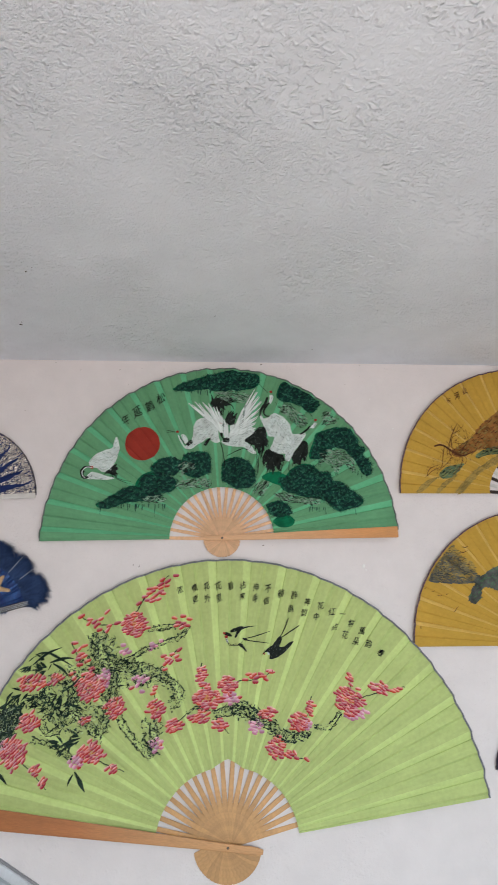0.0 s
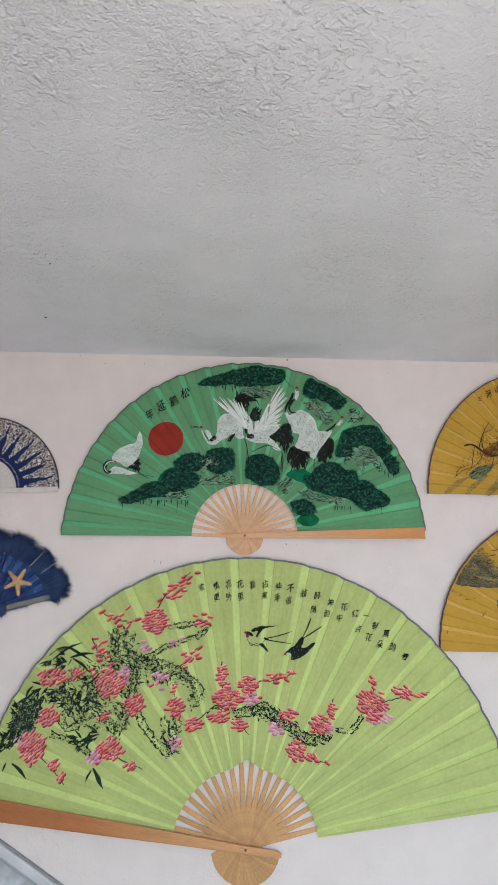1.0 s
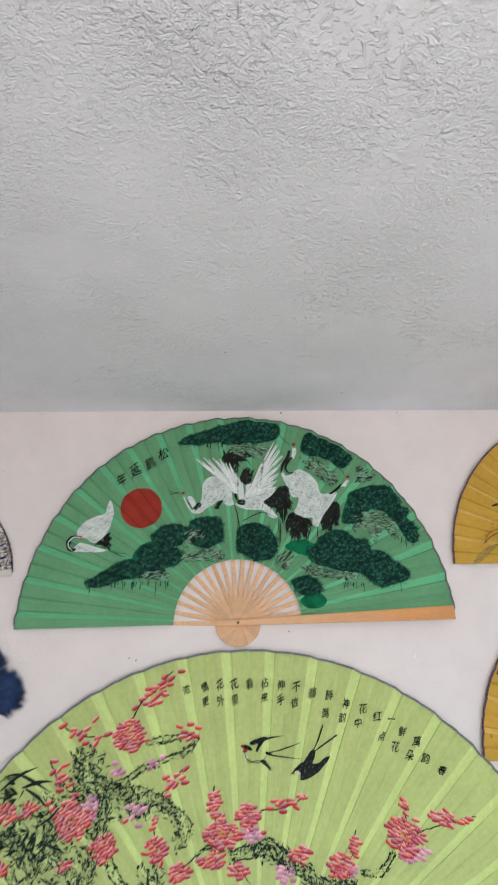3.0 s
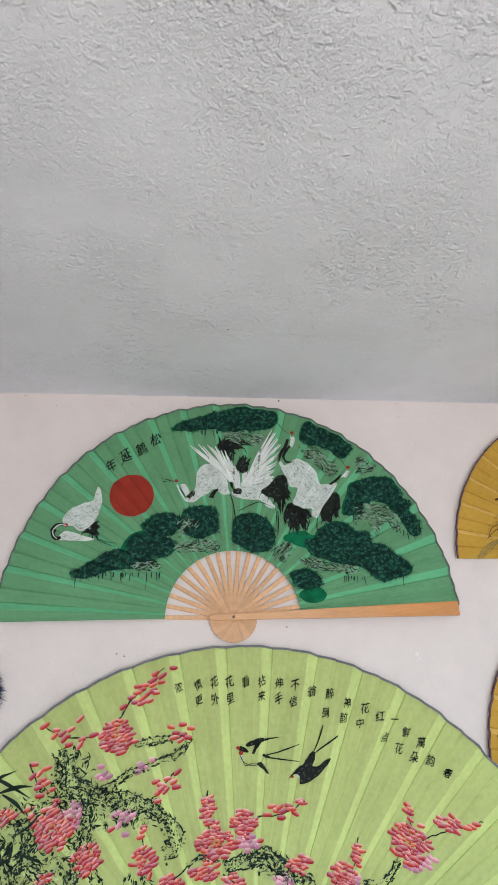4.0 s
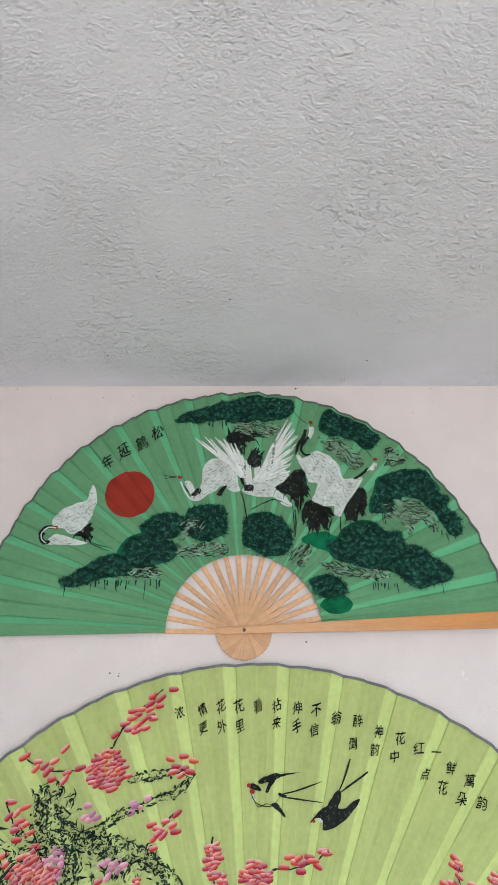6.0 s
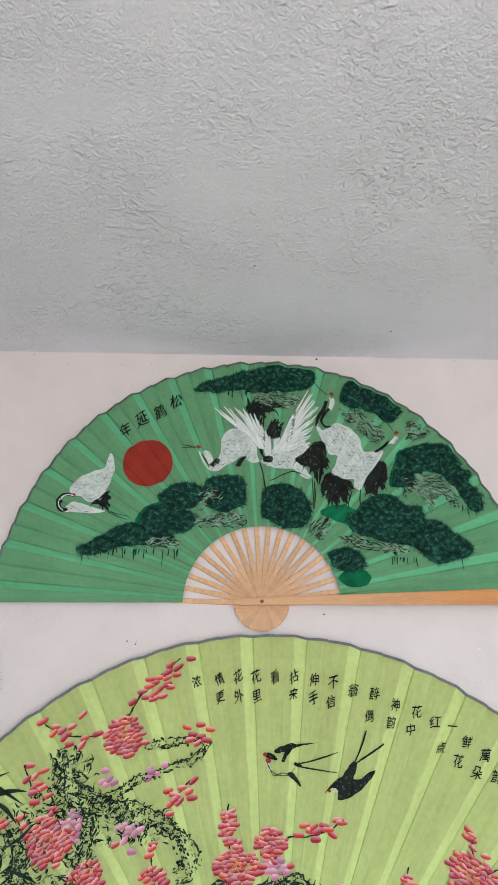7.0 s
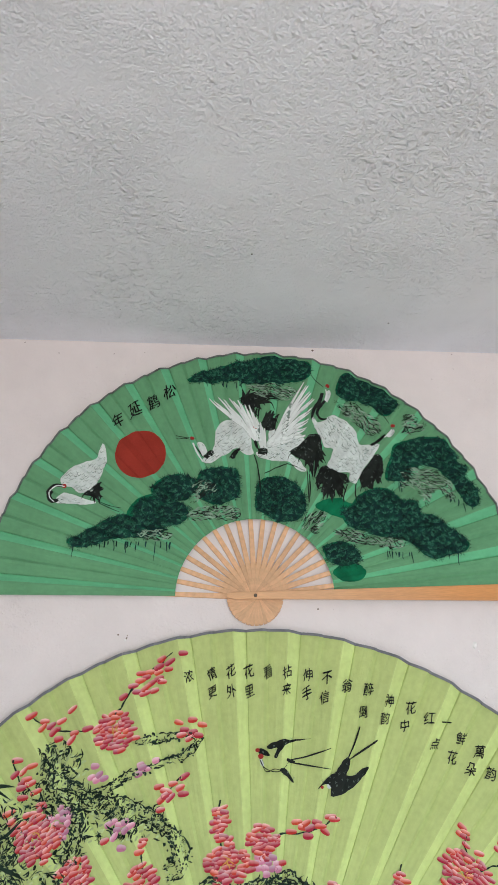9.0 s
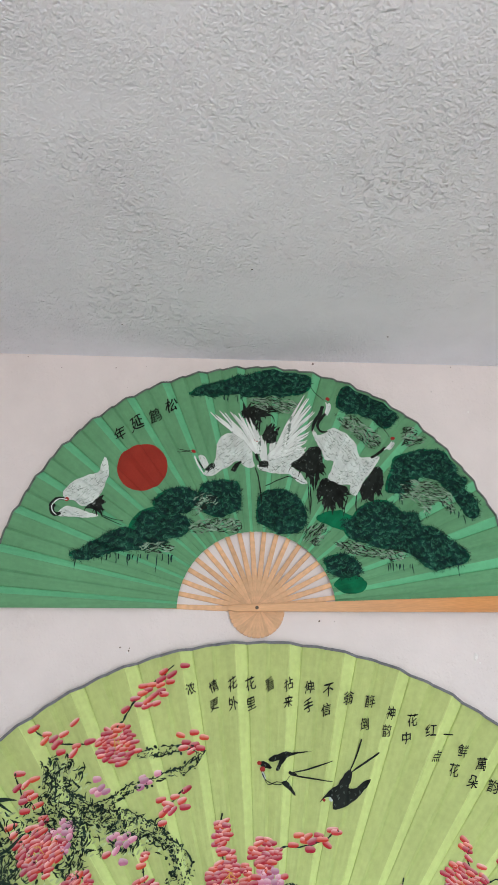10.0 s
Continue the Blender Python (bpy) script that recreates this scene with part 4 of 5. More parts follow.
g.white([(119, 399),(131, 382),(147, 385),(153, 392),(172, 397),(197, 383),(214, 359),(222, 332),(243, 330),(262, 333),(264, 326),(247, 299),(227, 273),(214, 247),(207, 238),(196, 247),(197, 264),(173, 266),(151, 278),(158, 298),(163, 318),(145, 324),(133, 351),(122, 378)])
g.white([(-408, 227),(-404, 246),(-388, 261),(-365, 272),(-341, 279),(-337, 298),(-330, 316),(-323, 305),(-318, 279),(-323, 253),(-331, 231),(-343, 209),(-364, 202),(-383, 214),(-401, 218)])
g.white([(-415, 183),(-405, 202),(-387, 202),(-351, 190),(-330, 184),(-338, 180),(-385, 180)])
g.white([(153, 456),(160, 461),(163, 449),(155, 430),(150, 434)])
g.white([(282, 356),(298, 367),(298, 357),(287, 346)])
g.dark([(-38, 432),(-22, 446),(-3, 451),(16, 449),(41, 437),(14, 437),(29, 423),(4, 422),(10, 408),(-9, 414),(4, 390),(-15, 404),(-28, 414)])
g.dark([(10, 377),(18, 395),(22, 384),(35, 405),(35, 387),(47, 398),(41, 377),(38, 363),(26, 356),(13, 363)])
g.dark([(71, 308),(89, 324),(102, 337),(115, 351),(133, 351),(139, 331),(143, 291),(134, 302),(131, 278),(123, 298),(118, 259),(110, 278),(101, 291),(86, 297)])
g.dark([(126, 252),(139, 278),(151, 278),(161, 268),(190, 260),(195, 240),(184, 247),(179, 209),(169, 234),(158, 202),(150, 227),(140, 208),(139, 240),(129, 227)])
g.dark([(218, 254),(234, 280),(254, 306),(269, 300),(270, 273),(259, 241),(251, 254),(243, 228),(231, 235),(225, 231)])
g.dark([(-350, 209),(-336, 224),(-325, 228),(-328, 221),(-318, 215),(-327, 209),(-320, 196),(-328, 199),(-323, 187),(-340, 196),(-358, 199)])
g.dark([(-112, 295),(-100, 308),(-92, 304),(-100, 291),(-112, 291)])
g.dark([(-57, 295),(-51, 305),(-37, 315),(-43, 300),(-51, 289)])
g.dark([(3, 312),(10, 316),(22, 312),(21, 300),(3, 303)])
g.stroke([(150, 434),(139, 420),(131, 402),(141, 388),(153, 388)], 8)
g.stroke([(119, 495),(134, 481),(147, 467)], 2)
g.stroke([(279, 353),(262, 339),(247, 328)], 7)
g.stroke([(275, 408),(282, 394),(290, 380)], 2)
g.stroke([(-5, 356),(-4, 336),(1, 316),(16, 307)], 7)
g.stroke([(-40, 380),(-25, 372),(-9, 363)], 2)
g.stroke([(-175, 340),(-156, 335),(-144, 334)], 1.6)
g.stroke([(-175, 332),(-156, 333),(-141, 329)], 1.6)
g.stroke([(-134, 317),(-123, 304),(-116, 293)], 3.5)
g.stroke([(-6, 300),(1, 277),(7, 238),(9, 213)], 3)
g.stroke([(16, 257),(40, 271),(70, 280),(100, 267)], 2.5)
g.stroke([(112, 259),(113, 227),(110, 195)], 3)
g.stroke([(107, 265),(109, 227),(108, 195)], 2)
g.stroke([(192, 238),(184, 215),(181, 196)], 3)
g.stroke([(210, 241),(208, 215),(211, 197)], 3)
g.stroke([(-403, 218),(-422, 218),(-432, 205),(-424, 189),(-410, 189)], 8)
g.stroke([(-327, 186),(-303, 178),(-279, 175)], 2)
g.stroke([(-324, 182),(-296, 170),(-280, 165)], 2)
g.red((-140, 334), 10)
g.red((-4, 364), 10)
g.red((156, 470), 10)
g.red((297, 376), 10)
g.red((-399, 217), 10)
g.sun([(-248, 295),(-194, 296)])
g.drips([(-373, 98),(-333, 99),(-278, 99)])
g.drips([(-265, 99),(-216, 100),(-173, 100)])
g.drips([(301, 244),(307, 237),(314, 241)])
g.drips([(393, 225),(423, 205),(453, 192)])
g.drips([(267, 93),(292, 90),(316, 90)])
g.drips([(379, 100),(398, 101),(417, 107)])
g.drips([(-82, 472),(-61, 469),(-37, 469)])
g.char((-303, 373), '年')
g.char((-268, 398), '延')
g.char((-230, 418), '鹤')
g.char((-195, 444), '松')
g.chalk([(-138, 323),(-128, 301),(-115, 281)], 5)
g.stroke([(144, 452),(137, 430),(125, 412),(119, 389)], 10)
g.chalk([(152, 461),(153, 443),(144, 426)], 3.5)
g.stroke([(279, 355),(263, 340),(245, 329)], 6)
g.chalk([(294, 368),(286, 355),(276, 348)], 4)
g.stroke([(-423, 207),(-429, 196),(-421, 185),(-408, 187)], 11)
g.chalk([(-398, 216),(-415, 218),(-428, 208),(-427, 193),(-417, 184)], 3)
g.fingers((126, 320), [(101, 274),(113, 264),(122, 251),(132, 272),(142, 285),(148, 301)], 9)
g.fingers((161, 269), [(126, 236),(135, 217),(147, 203),(161, 205),(174, 209),(186, 225),(190, 237)], 10)
g.fingers((257, 291), [(223, 241),(232, 236),(244, 241),(255, 249),(265, 265)], 9)
g.fingers((-32, 426), [(-35, 458),(-16, 459),(3, 455),(21, 445),(13, 430),(-3, 436)], 8)
g.fingers((16, 378), [(19, 403),(31, 406),(41, 400),(43, 387)], 7)
g.fingers((-344, 206), [(-326, 228),(-318, 213),(-318, 198),(-324, 186),(-333, 182)], 5)
g.plume([(1, 336),(-107, 429),(-87, 435),(-63, 433),(-44, 427),(-28, 419)])
g.plume([(13, 319),(-19, 419),(-10, 401),(-3, 388),(6, 377),(16, 362)])
g.plume([(30, 327),(103, 476),(113, 468),(119, 452),(126, 437),(116, 406),(111, 382),(105, 363),(105, 347)])
g.finish(g_leaf, {"pine_painting": "dark green brushed pine boughs", "white_motif": "white brushed plain shapes", "dark_motif": "black ink shapes and lines",
                  "red_motif": "brick red painted disc and dots", "calligraphy": "black brushed writing", "bark_painting": "scribbled ink bark and drips"})

# ---- lime fan ----
lf = thing_at("lime_fan", 0.017, 1.118, "very large lime green pleated wall fan painted with pink blossom", "wall fan")
lp = Pleats(0.196, 0.763, 4.2, 173.0, 21, 0.0150, 0.0100, 0.23, 0.032, 0.020, (8.2, 170.5))
l_leaf = lp.leaf("leaf", [LIME, LIME_RIB], lf, "lime green pleated cloth")
lp.edging("edging", 0.0034, BORDER, lf, "grey cloth edge binding")
sticks(lf, 20, 13.8, 166.5, 0.092, 0.36, (0.021, 0.0165, 0.0085), 0.0005, 0.0030, BAMBOO_DARK, 0.0003)
guard(lf, "guard_stick", 172.6, 0.095, 0.742, (0.020, 0.019, 0.057), 0.0200, 0.0245, GUARD_DARK, "brown-orange bamboo end stick")
rivet(lf, 0.0035, 0.0245)
l = Brush(lp, 5)
l.char_size, l.char_turn = 22.0, 0.75
l.bloom((-269, 579), 28, 22, 0)
l.bloom((-545, 421), 30, 14, 0)
l.bloom((-483, 431), 14, 6, 0)
l.bloom((-387, 412), 30, 26, 0)
l.bloom((-346, 436), 14, 16, 2)
l.bloom((-317, 356), 19, 20, 0)
l.bloom((-202, 348), 18, 20, 0)
l.bloom((-208, 399), 6, 8, 0)
l.bloom((-551, 318), 22, 19, 1)
l.bloom((-396, 324), 14, 8, 1)
l.bloom((-585, 243), 24, 26, 1)
l.bloom((-617, 256), 10, 10, 2)
l.bloom((-529, 197), 14, 9, 1)
l.bloom((-501, 165), 8, 10, 0)
l.bloom((-374, 237), 26, 18, 0)
l.bloom((-419, 216), 14, 12, 2)
l.bloom((-318, 198), 14, 6, 0)
l.bloom((-198, 259), 13, 12, 2)
l.bloom((-146, 306), 22, 10, 0)
l.bloom((-76, 325), 20, 14, 0)
l.bloom((-21, 306), 14, 9, 0)
l.bloom((-58, 376), 30, 20, 0)
l.bloom((-74, 436), 11, 20, 0)
l.bloom((1, 410), 20, 18, 0)
l.bloom((11, 376), 18, 12, 2)
l.bloom((112, 333), 18, 12, 0)
l.bloom((78, 298), 16, 14, 2)
l.bloom((135, 244), 18, 18, 0)
l.bloom((179, 223), 14, 6, 0)
l.bloom((220, 211), 5, 4, 0)
l.bloom((200, 309), 20, 16, 0)
l.bloom((222, 300), 12, 10, 2)
l.bloom((235, 349), 8, 15, 0)
l.bloom((346, 363), 30, 26, 0)
l.bloom((364, 328), 22, 12, 2)
l.bloom((351, 426), 6, 5, 0)
l.bloom((438, 397), 22, 12, 1)
l.bloom((484, 390), 14, 5, 0)
l.buds([(-422, 602),(-397, 593),(-400, 582),(-384, 586),(-375, 579),(-366, 594),(-379, 575),(-348, 614),(-368, 564),(-341, 574),(-345, 563),(-317, 582)])
l.buds([(-227, 679),(-212, 681),(-196, 681),(-219, 672),(-195, 670),(-229, 666),(-208, 662),(-189, 665),(-241, 656),(-218, 654),(-202, 649),(-232, 646),(-219, 644),(-192, 705),(-176, 700),(-178, 687),(-196, 691),(-152, 716),(-258, 637)])
l.buds([(-436, 528),(-408, 520),(-423, 511),(-437, 505),(-421, 493),(-408, 492),(-424, 484),(-397, 479),(-419, 469),(-416, 498)])
l.buds([(-129, 600),(-154, 595),(-111, 592),(-143, 583),(-128, 579),(-148, 574),(-117, 574),(-132, 569)])
l.buds([(-183, 490),(-159, 495),(-146, 489),(-139, 507),(-140, 479),(-170, 483),(-162, 473),(-177, 470),(-170, 477),(-178, 454)])
l.buds([(50, 423),(60, 438),(70, 430),(79, 417),(84, 430),(75, 436),(95, 438),(101, 432),(109, 424),(119, 447),(126, 443)])
l.buds([(-271, 405),(-438, 445),(-431, 433)])
l.buds([(-298, 521),(-303, 503),(-293, 499),(-280, 502),(-289, 508)], 2)
l.buds([(-218, 524),(-208, 518),(-191, 532),(-221, 509),(-215, 520)], 2)
l.buds([(-266, 430),(-257, 435),(-247, 430),(-237, 422),(-251, 422),(-228, 429),(-241, 395),(-255, 412),(-238, 435)], 2)
l.branch([(-364, 549),(-361, 500),(-327, 473),(-255, 456),(-190, 439),(-149, 409),(-140, 371),(-163, 359)], 11)
l.branch([(-379, 533),(-384, 484),(-358, 454)], 8)
l.branch([(-319, 470),(-272, 486),(-233, 510),(-146, 539),(-118, 563),(-131, 575),(-172, 571),(-228, 561)], 5)
l.branch([(-342, 454),(-317, 440),(-326, 380),(-352, 292),(-361, 268)], 7)
l.branch([(-396, 431),(-439, 371),(-412, 334),(-370, 291)], 7)
l.branch([(-311, 339),(-269, 278),(-212, 226)], 6)
l.branch([(-208, 311),(-209, 265),(-212, 229)], 7)
l.branch([(-539, 275),(-476, 258),(-427, 226)], 5)
l.branch([(-519, 399),(-491, 348),(-464, 305),(-497, 290),(-521, 326)], 7)
l.branch([(-458, 423),(-431, 378),(-451, 334)], 8)
l.branch([(-37, 331),(18, 343),(65, 335),(120, 301),(174, 267),(229, 285)], 8)
l.branch([(245, 297),(287, 295),(317, 330)], 5)
l.branch([(-115, 336),(-84, 351),(-53, 342)], 3)
l.branch([(10, 337),(49, 356),(97, 305)], 6)
l.mass([(-650, 270),(-633, 328),(-598, 364),(-570, 335),(-595, 291),(-621, 259)])
l.scrub([(-554, 436),(-492, 452),(-401, 499),(-320, 478),(-223, 464),(-158, 420),(-220, 404),(-299, 403),(-313, 365),(-342, 289),(-417, 291),(-480, 312),(-530, 347)])
l.scrub([(-397, 553),(-349, 559),(-305, 501),(-343, 477),(-384, 492)])
l.scrub([(-240, 315),(-209, 326),(-187, 301),(-204, 229),(-237, 257)])
l.scrub([(-53, 337),(18, 358),(96, 339),(159, 299),(229, 292),(174, 253),(104, 283),(18, 323)])
l.thicket([(-666, 237),(-657, 295),(-625, 361),(-583, 409),(-519, 392),(-457, 402),(-430, 366),(-451, 331),(-502, 348),(-539, 359),(-572, 329),(-587, 296),(-616, 274),(-635, 231)])
l.thicket([(-579, 443),(-543, 482),(-486, 475),(-507, 437),(-546, 436)])
l.thicket([(-476, 261),(-448, 290),(-400, 277),(-428, 240)])
l.blade([(-550, 469),(-515, 497),(-471, 517)], 5)
l.blade([(-544, 497),(-505, 501),(-438, 465)], 5)
l.blade([(-502, 475),(-464, 486),(-435, 486)], 6)
l.blade([(-494, 473),(-464, 456),(-444, 435)], 6)
l.blade([(-636, 200),(-616, 186),(-595, 161)], 7)
l.blade([(-651, 202),(-656, 191),(-661, 177)], 4)
l.blade([(-417, 191),(-404, 170),(-385, 139)], 8)
l.blade([(-421, 185),(-429, 171),(-434, 155)], 4)
l.blade([(-463, 253),(-433, 268),(-403, 277)], 6)
l.blade([(-459, 244),(-473, 256),(-491, 258)], 4)
l.blade([(-454, 366),(-425, 358),(-396, 346)], 5)
l.blade([(-457, 400),(-434, 415),(-412, 438)], 4)
l.blade([(-598, 398),(-612, 383),(-617, 361)], 5)
l.blade([(-648, 288),(-661, 266),(-671, 244)], 6)
l.blade([(-628, 317),(-645, 288),(-648, 259)], 6)
l.blade([(-524, 452),(-535, 467),(-540, 482)], 4)
l.char((392, 554), '萬')
l.char((373, 525), '朵')
l.char((363, 576), '鲜')
l.char((343, 544), '花')
l.char((339, 602), '一')
l.char((314, 566), '点')
l.char((306, 610), '红')
l.char((274, 627), '花')
l.char((260, 596), '中')
l.char((234, 638), '神')
l.char((224, 608), '韵')
l.char((197, 658), '醉')
l.char((184, 618), '倒')
l.char((157, 664), '翁')
l.char((119, 677), '不')
l.char((113, 642), '信')
l.char((83, 681), '伸')
l.char((81, 649), '手')
l.char((44, 686), '拈')
l.char((43, 655), '来')
l.char((8, 685), '看')
l.char((-28, 686), '花')
l.char((-26, 651), '里')
l.char((-62, 685), '花')
l.char((-60, 650), '外')
l.char((-97, 680), '情')
l.char((-95, 648), '更')
l.char((-140, 675), '浓')
l.char((445, 492), '春')
l.char((411, 518), '韵')
l.dark([(7, 557),(17, 564),(40, 571),(48, 569),(87, 572),(48, 564),(33, 553),(25, 539),(20, 541),(26, 555),(14, 553)])
l.dark([(29, 520),(39, 523),(47, 514),(55, 498),(42, 509)])
l.dark([(-8, 553),(2, 553),(12, 543),(7, 541),(-3, 545),(-12, 548)])
l.dark([(97, 490),(114, 507),(132, 519),(147, 538),(156, 540),(157, 529),(150, 513),(165, 514),(178, 524),(190, 527),(177, 509),(157, 491),(137, 481),(121, 479),(121, 493),(111, 498)])
l.stroke([(50, 536),(79, 542),(123, 556)], 3)
l.stroke([(48, 532),(83, 527),(122, 522)], 3)
l.stroke([(-7, 548),(-3, 529),(12, 518),(32, 518),(48, 534)], 1.6)
l.stroke([(43, 537),(50, 534),(58, 533)], 6)
l.white([(114, 498),(122, 501),(125, 495),(119, 490)])
l.white([(-7, 539),(-1, 534),(2, 523),(-5, 529)])
l.red((-10, 551), 8)
l.red((-4, 541), 10)
l.red((105, 493), 6)
l.stroke([(178, 593),(166, 564),(152, 538)], 4)
l.stroke([(208, 571),(180, 553),(153, 536)], 4)
l.stroke([(-4, 534),(6, 516),(21, 521),(36, 518)], 1.6)
l.twig([(-271, 607),(-233, 659),(-201, 691),(-174, 718)], 3)
l.twig([(-318, 578),(-382, 580),(-428, 604)], 2.5)
l.twig([(-75, 471),(-76, 428),(-68, 391)], 2.5)
l.twig([(25, 418),(80, 423),(131, 446)], 2.5)
l.twig([(317, 342),(397, 375),(505, 398)], 2.5)
l.twig([(236, 376),(232, 344),(219, 314)], 2.5)
l.twig([(352, 435),(352, 397),(353, 375)], 2.5)
l.twig([(135, 229),(182, 220),(225, 208)], 2.5)
l.twig([(-357, 217),(-318, 201),(-284, 190)], 2.5)
l.twig([(-565, 224),(-528, 190),(-491, 148)], 2.5)
l.twig([(-445, 529),(-429, 499),(-414, 465)], 2.5)
l.twig([(-208, 414),(-205, 382),(-202, 352)], 2.5)
l.twig([(-145, 506),(-164, 485),(-188, 460)], 2.5)
l.twig([(-506, 422),(-475, 430),(-444, 444)], 2.5)
l.twig([(-44, 318),(-21, 305),(3, 282)], 2.5)
l.twig([(-115, 336),(-146, 309),(-169, 306)], 2.5)
l.twig([(-562, 481),(-528, 497),(-482, 513)], 2)
l.finish(l_leaf, {"blossom_painting": "coral pink and lilac brushed petals", "branch_painting": "black-green ink branches and bamboo leaves", "calligraphy": "black brushed verse",
                  "dark_motif": "black ink shapes and lines", "red_motif": "red dots", "white_motif": "small white shape"})


# ---- mustard fans ----
def mustard(x, z, r, label):
    th = thing_at("mustard_fan", x, z, label, "wall fan")
    p = Pleats(0.13, r, 0.0, 180.0, 17, 0.0085, 0.0100, 0.17)
    leaf = p.leaf("leaf", [GOLD, GOLD_LIT_RIDGE], th, "mustard yellow pleated paper")
    p.edging("edging", 0.0022, BORDER_PLUM, th, "dark plum edge binding")
    me_a = bar_mesh("stick", -0.045, 0.25, 0.011, 0.010, 0.010, 0.0005, 0.0030, SPECK)
    me_b = bar_mesh("stick", -0.045, 0.25, 0.011, 0.010, 0.010, 0.0005, 0.0030, IVORY)
    for k in range(18):
        ob = new("stick", me_a if k % 2 else me_b)
        ob.parent = th
        ob.matrix_basis = Matrix.Translation((0, -0.00012 * k, 0)) @ Matrix.Rotation(-radians(3 + 174 * k / 17), 4, "Y")
    rivet(th, 0.004, 0.007)
    return th, p, leaf


mf, mp_, m_leaf = mustard(0.972, 2.085, 0.417, "mustard yellow paper wall fan painted with brown branches")
m = Brush(mp_, 7)
m.char_size, m.char_turn = 24.0, 0.4
m.stroke([(-297, 152),(-279, 156),(-262, 151),(-237, 132),(-208, 121),(-172, 136)], 6)
m.stroke([(-265, 151),(-273, 110),(-282, 74)], 2)
m.stroke([(-237, 132),(-239, 183),(-214, 230)], 2.5)
m.stroke([(-239, 183),(-250, 147),(-244, 111)], 2)
m.stroke([(-208, 121),(-217, 87),(-248, 57)], 2)
m.stroke([(-238, 190),(-207, 209),(-200, 218)], 1.5)
m.stroke([(-330, 53),(-316, 79),(-283, 92)], 1.5)
m.stroke([(-336, 49),(-305, 74),(-269, 86)], 1.5)
m.stroke([(-236, 135),(-257, 99),(-294, 71)], 1.5)
m.stroke([(-220, 123),(-193, 160),(-179, 185)], 2)
m.stroke([(-228, 165),(-205, 160),(-189, 166)], 1.5)
m.teal([(-289, 59),(-270, 79),(-246, 88),(-207, 98),(-217, 80),(-249, 51),(-272, 48)])
m.wash([(-365, 3),(-349, 26),(-319, 44),(-289, 53),(-308, 38),(-332, 17),(-353, 1)])
m.wash([(-304, 2),(-285, 27),(-261, 46),(-231, 60),(-250, 39),(-274, 18),(-293, 1)])
m.wash([(-241, 3),(-222, 28),(-191, 46),(-167, 53),(-193, 29),(-218, 3)])
m.twigs([(-330, 55),(-303, 110),(-265, 146),(-237, 208),(-200, 221),(-168, 185),(-174, 112),(-217, 87),(-271, 63)])
m.slate([(-243, 134),(-213, 157),(-174, 182),(-142, 220),(-101, 253),(-51, 278),(-66, 158),(-141, 144),(-189, 125),(-226, 116)], (BROWN_WASH, WASH, INK_BROWN, BROWN_WASH))
m.teal([(-165, 124),(-132, 142),(-65, 162),(-68, 135),(-130, 124),(-157, 112)])
m.wash([(-234, 1),(-206, 42),(-166, 79),(-78, 131),(-81, 107),(-158, 64),(-195, 28),(-223, -1)])
m.char((-180, 341), '山')
m.char((-207, 324), '河')
m.bars((-236, 306))
m.finish(m_leaf, {"wash_painting": "teal and grey-green washes with brown twigs", "calligraphy": "brown brushed writing"})
qf, qp_, q_leaf = mustard(0.971, 1.626, 0.407, "mustard yellow paper wall fan painted with grey hills")
q = Brush(qp_, 9)
q.wash([(-352, 204),(-327, 243),(-291, 282),(-267, 299),(-236, 261),(-204, 239),(-208, 193),(-275, 186),(-319, 191)])
q.twigs([(-349, 212),(-316, 243),(-269, 266),(-225, 256),(-217, 223),(-273, 222),(-318, 215)])
q.slate([(-318, 247),(-281, 272),(-259, 263),(-224, 229),(-200, 207),(-277, 213),(-337, 221)], (WASH_GREY, WASH_GREY, SLATE))
q.slate([(-361, 208),(-320, 218),(-278, 208),(-226, 201),(-191, 207),(-197, 187),(-254, 181),(-315, 184),(-354, 191)], (SLATE, WASH_GREY, SLATE))
q.slate([(-230, 134),(-220, 162),(-202, 187),(-173, 212),(-118, 234),(-126, 162),(-164, 170),(-185, 167),(-195, 137),(-214, 121)], (SLATE, SLATE, TEAL))
q.stroke([(-371, 166),(-363, 167),(-358, 171)], 1.2)
q.stroke([(-344, 157),(-338, 158),(-333, 161)], 1.2)
q.stroke([(-326, 148),(-320, 145),(-311, 147)], 1.2)
q.stroke([(-300, 148),(-297, 150),(-293, 152)], 1.2)
q.stroke([(-282, 98),(-276, 102),(-265, 115)], 1.5)
q.stroke([(-386, 59),(-385, 54),(-384, 49)], 1.2)
q.stroke([(-246, 277),(-235, 274),(-223, 280)], 2)
q.stroke([(-239, 291),(-228, 289),(-216, 295)], 2)
q.finish(q_leaf, {"wash_painting": "slate grey hills with ink lines"})


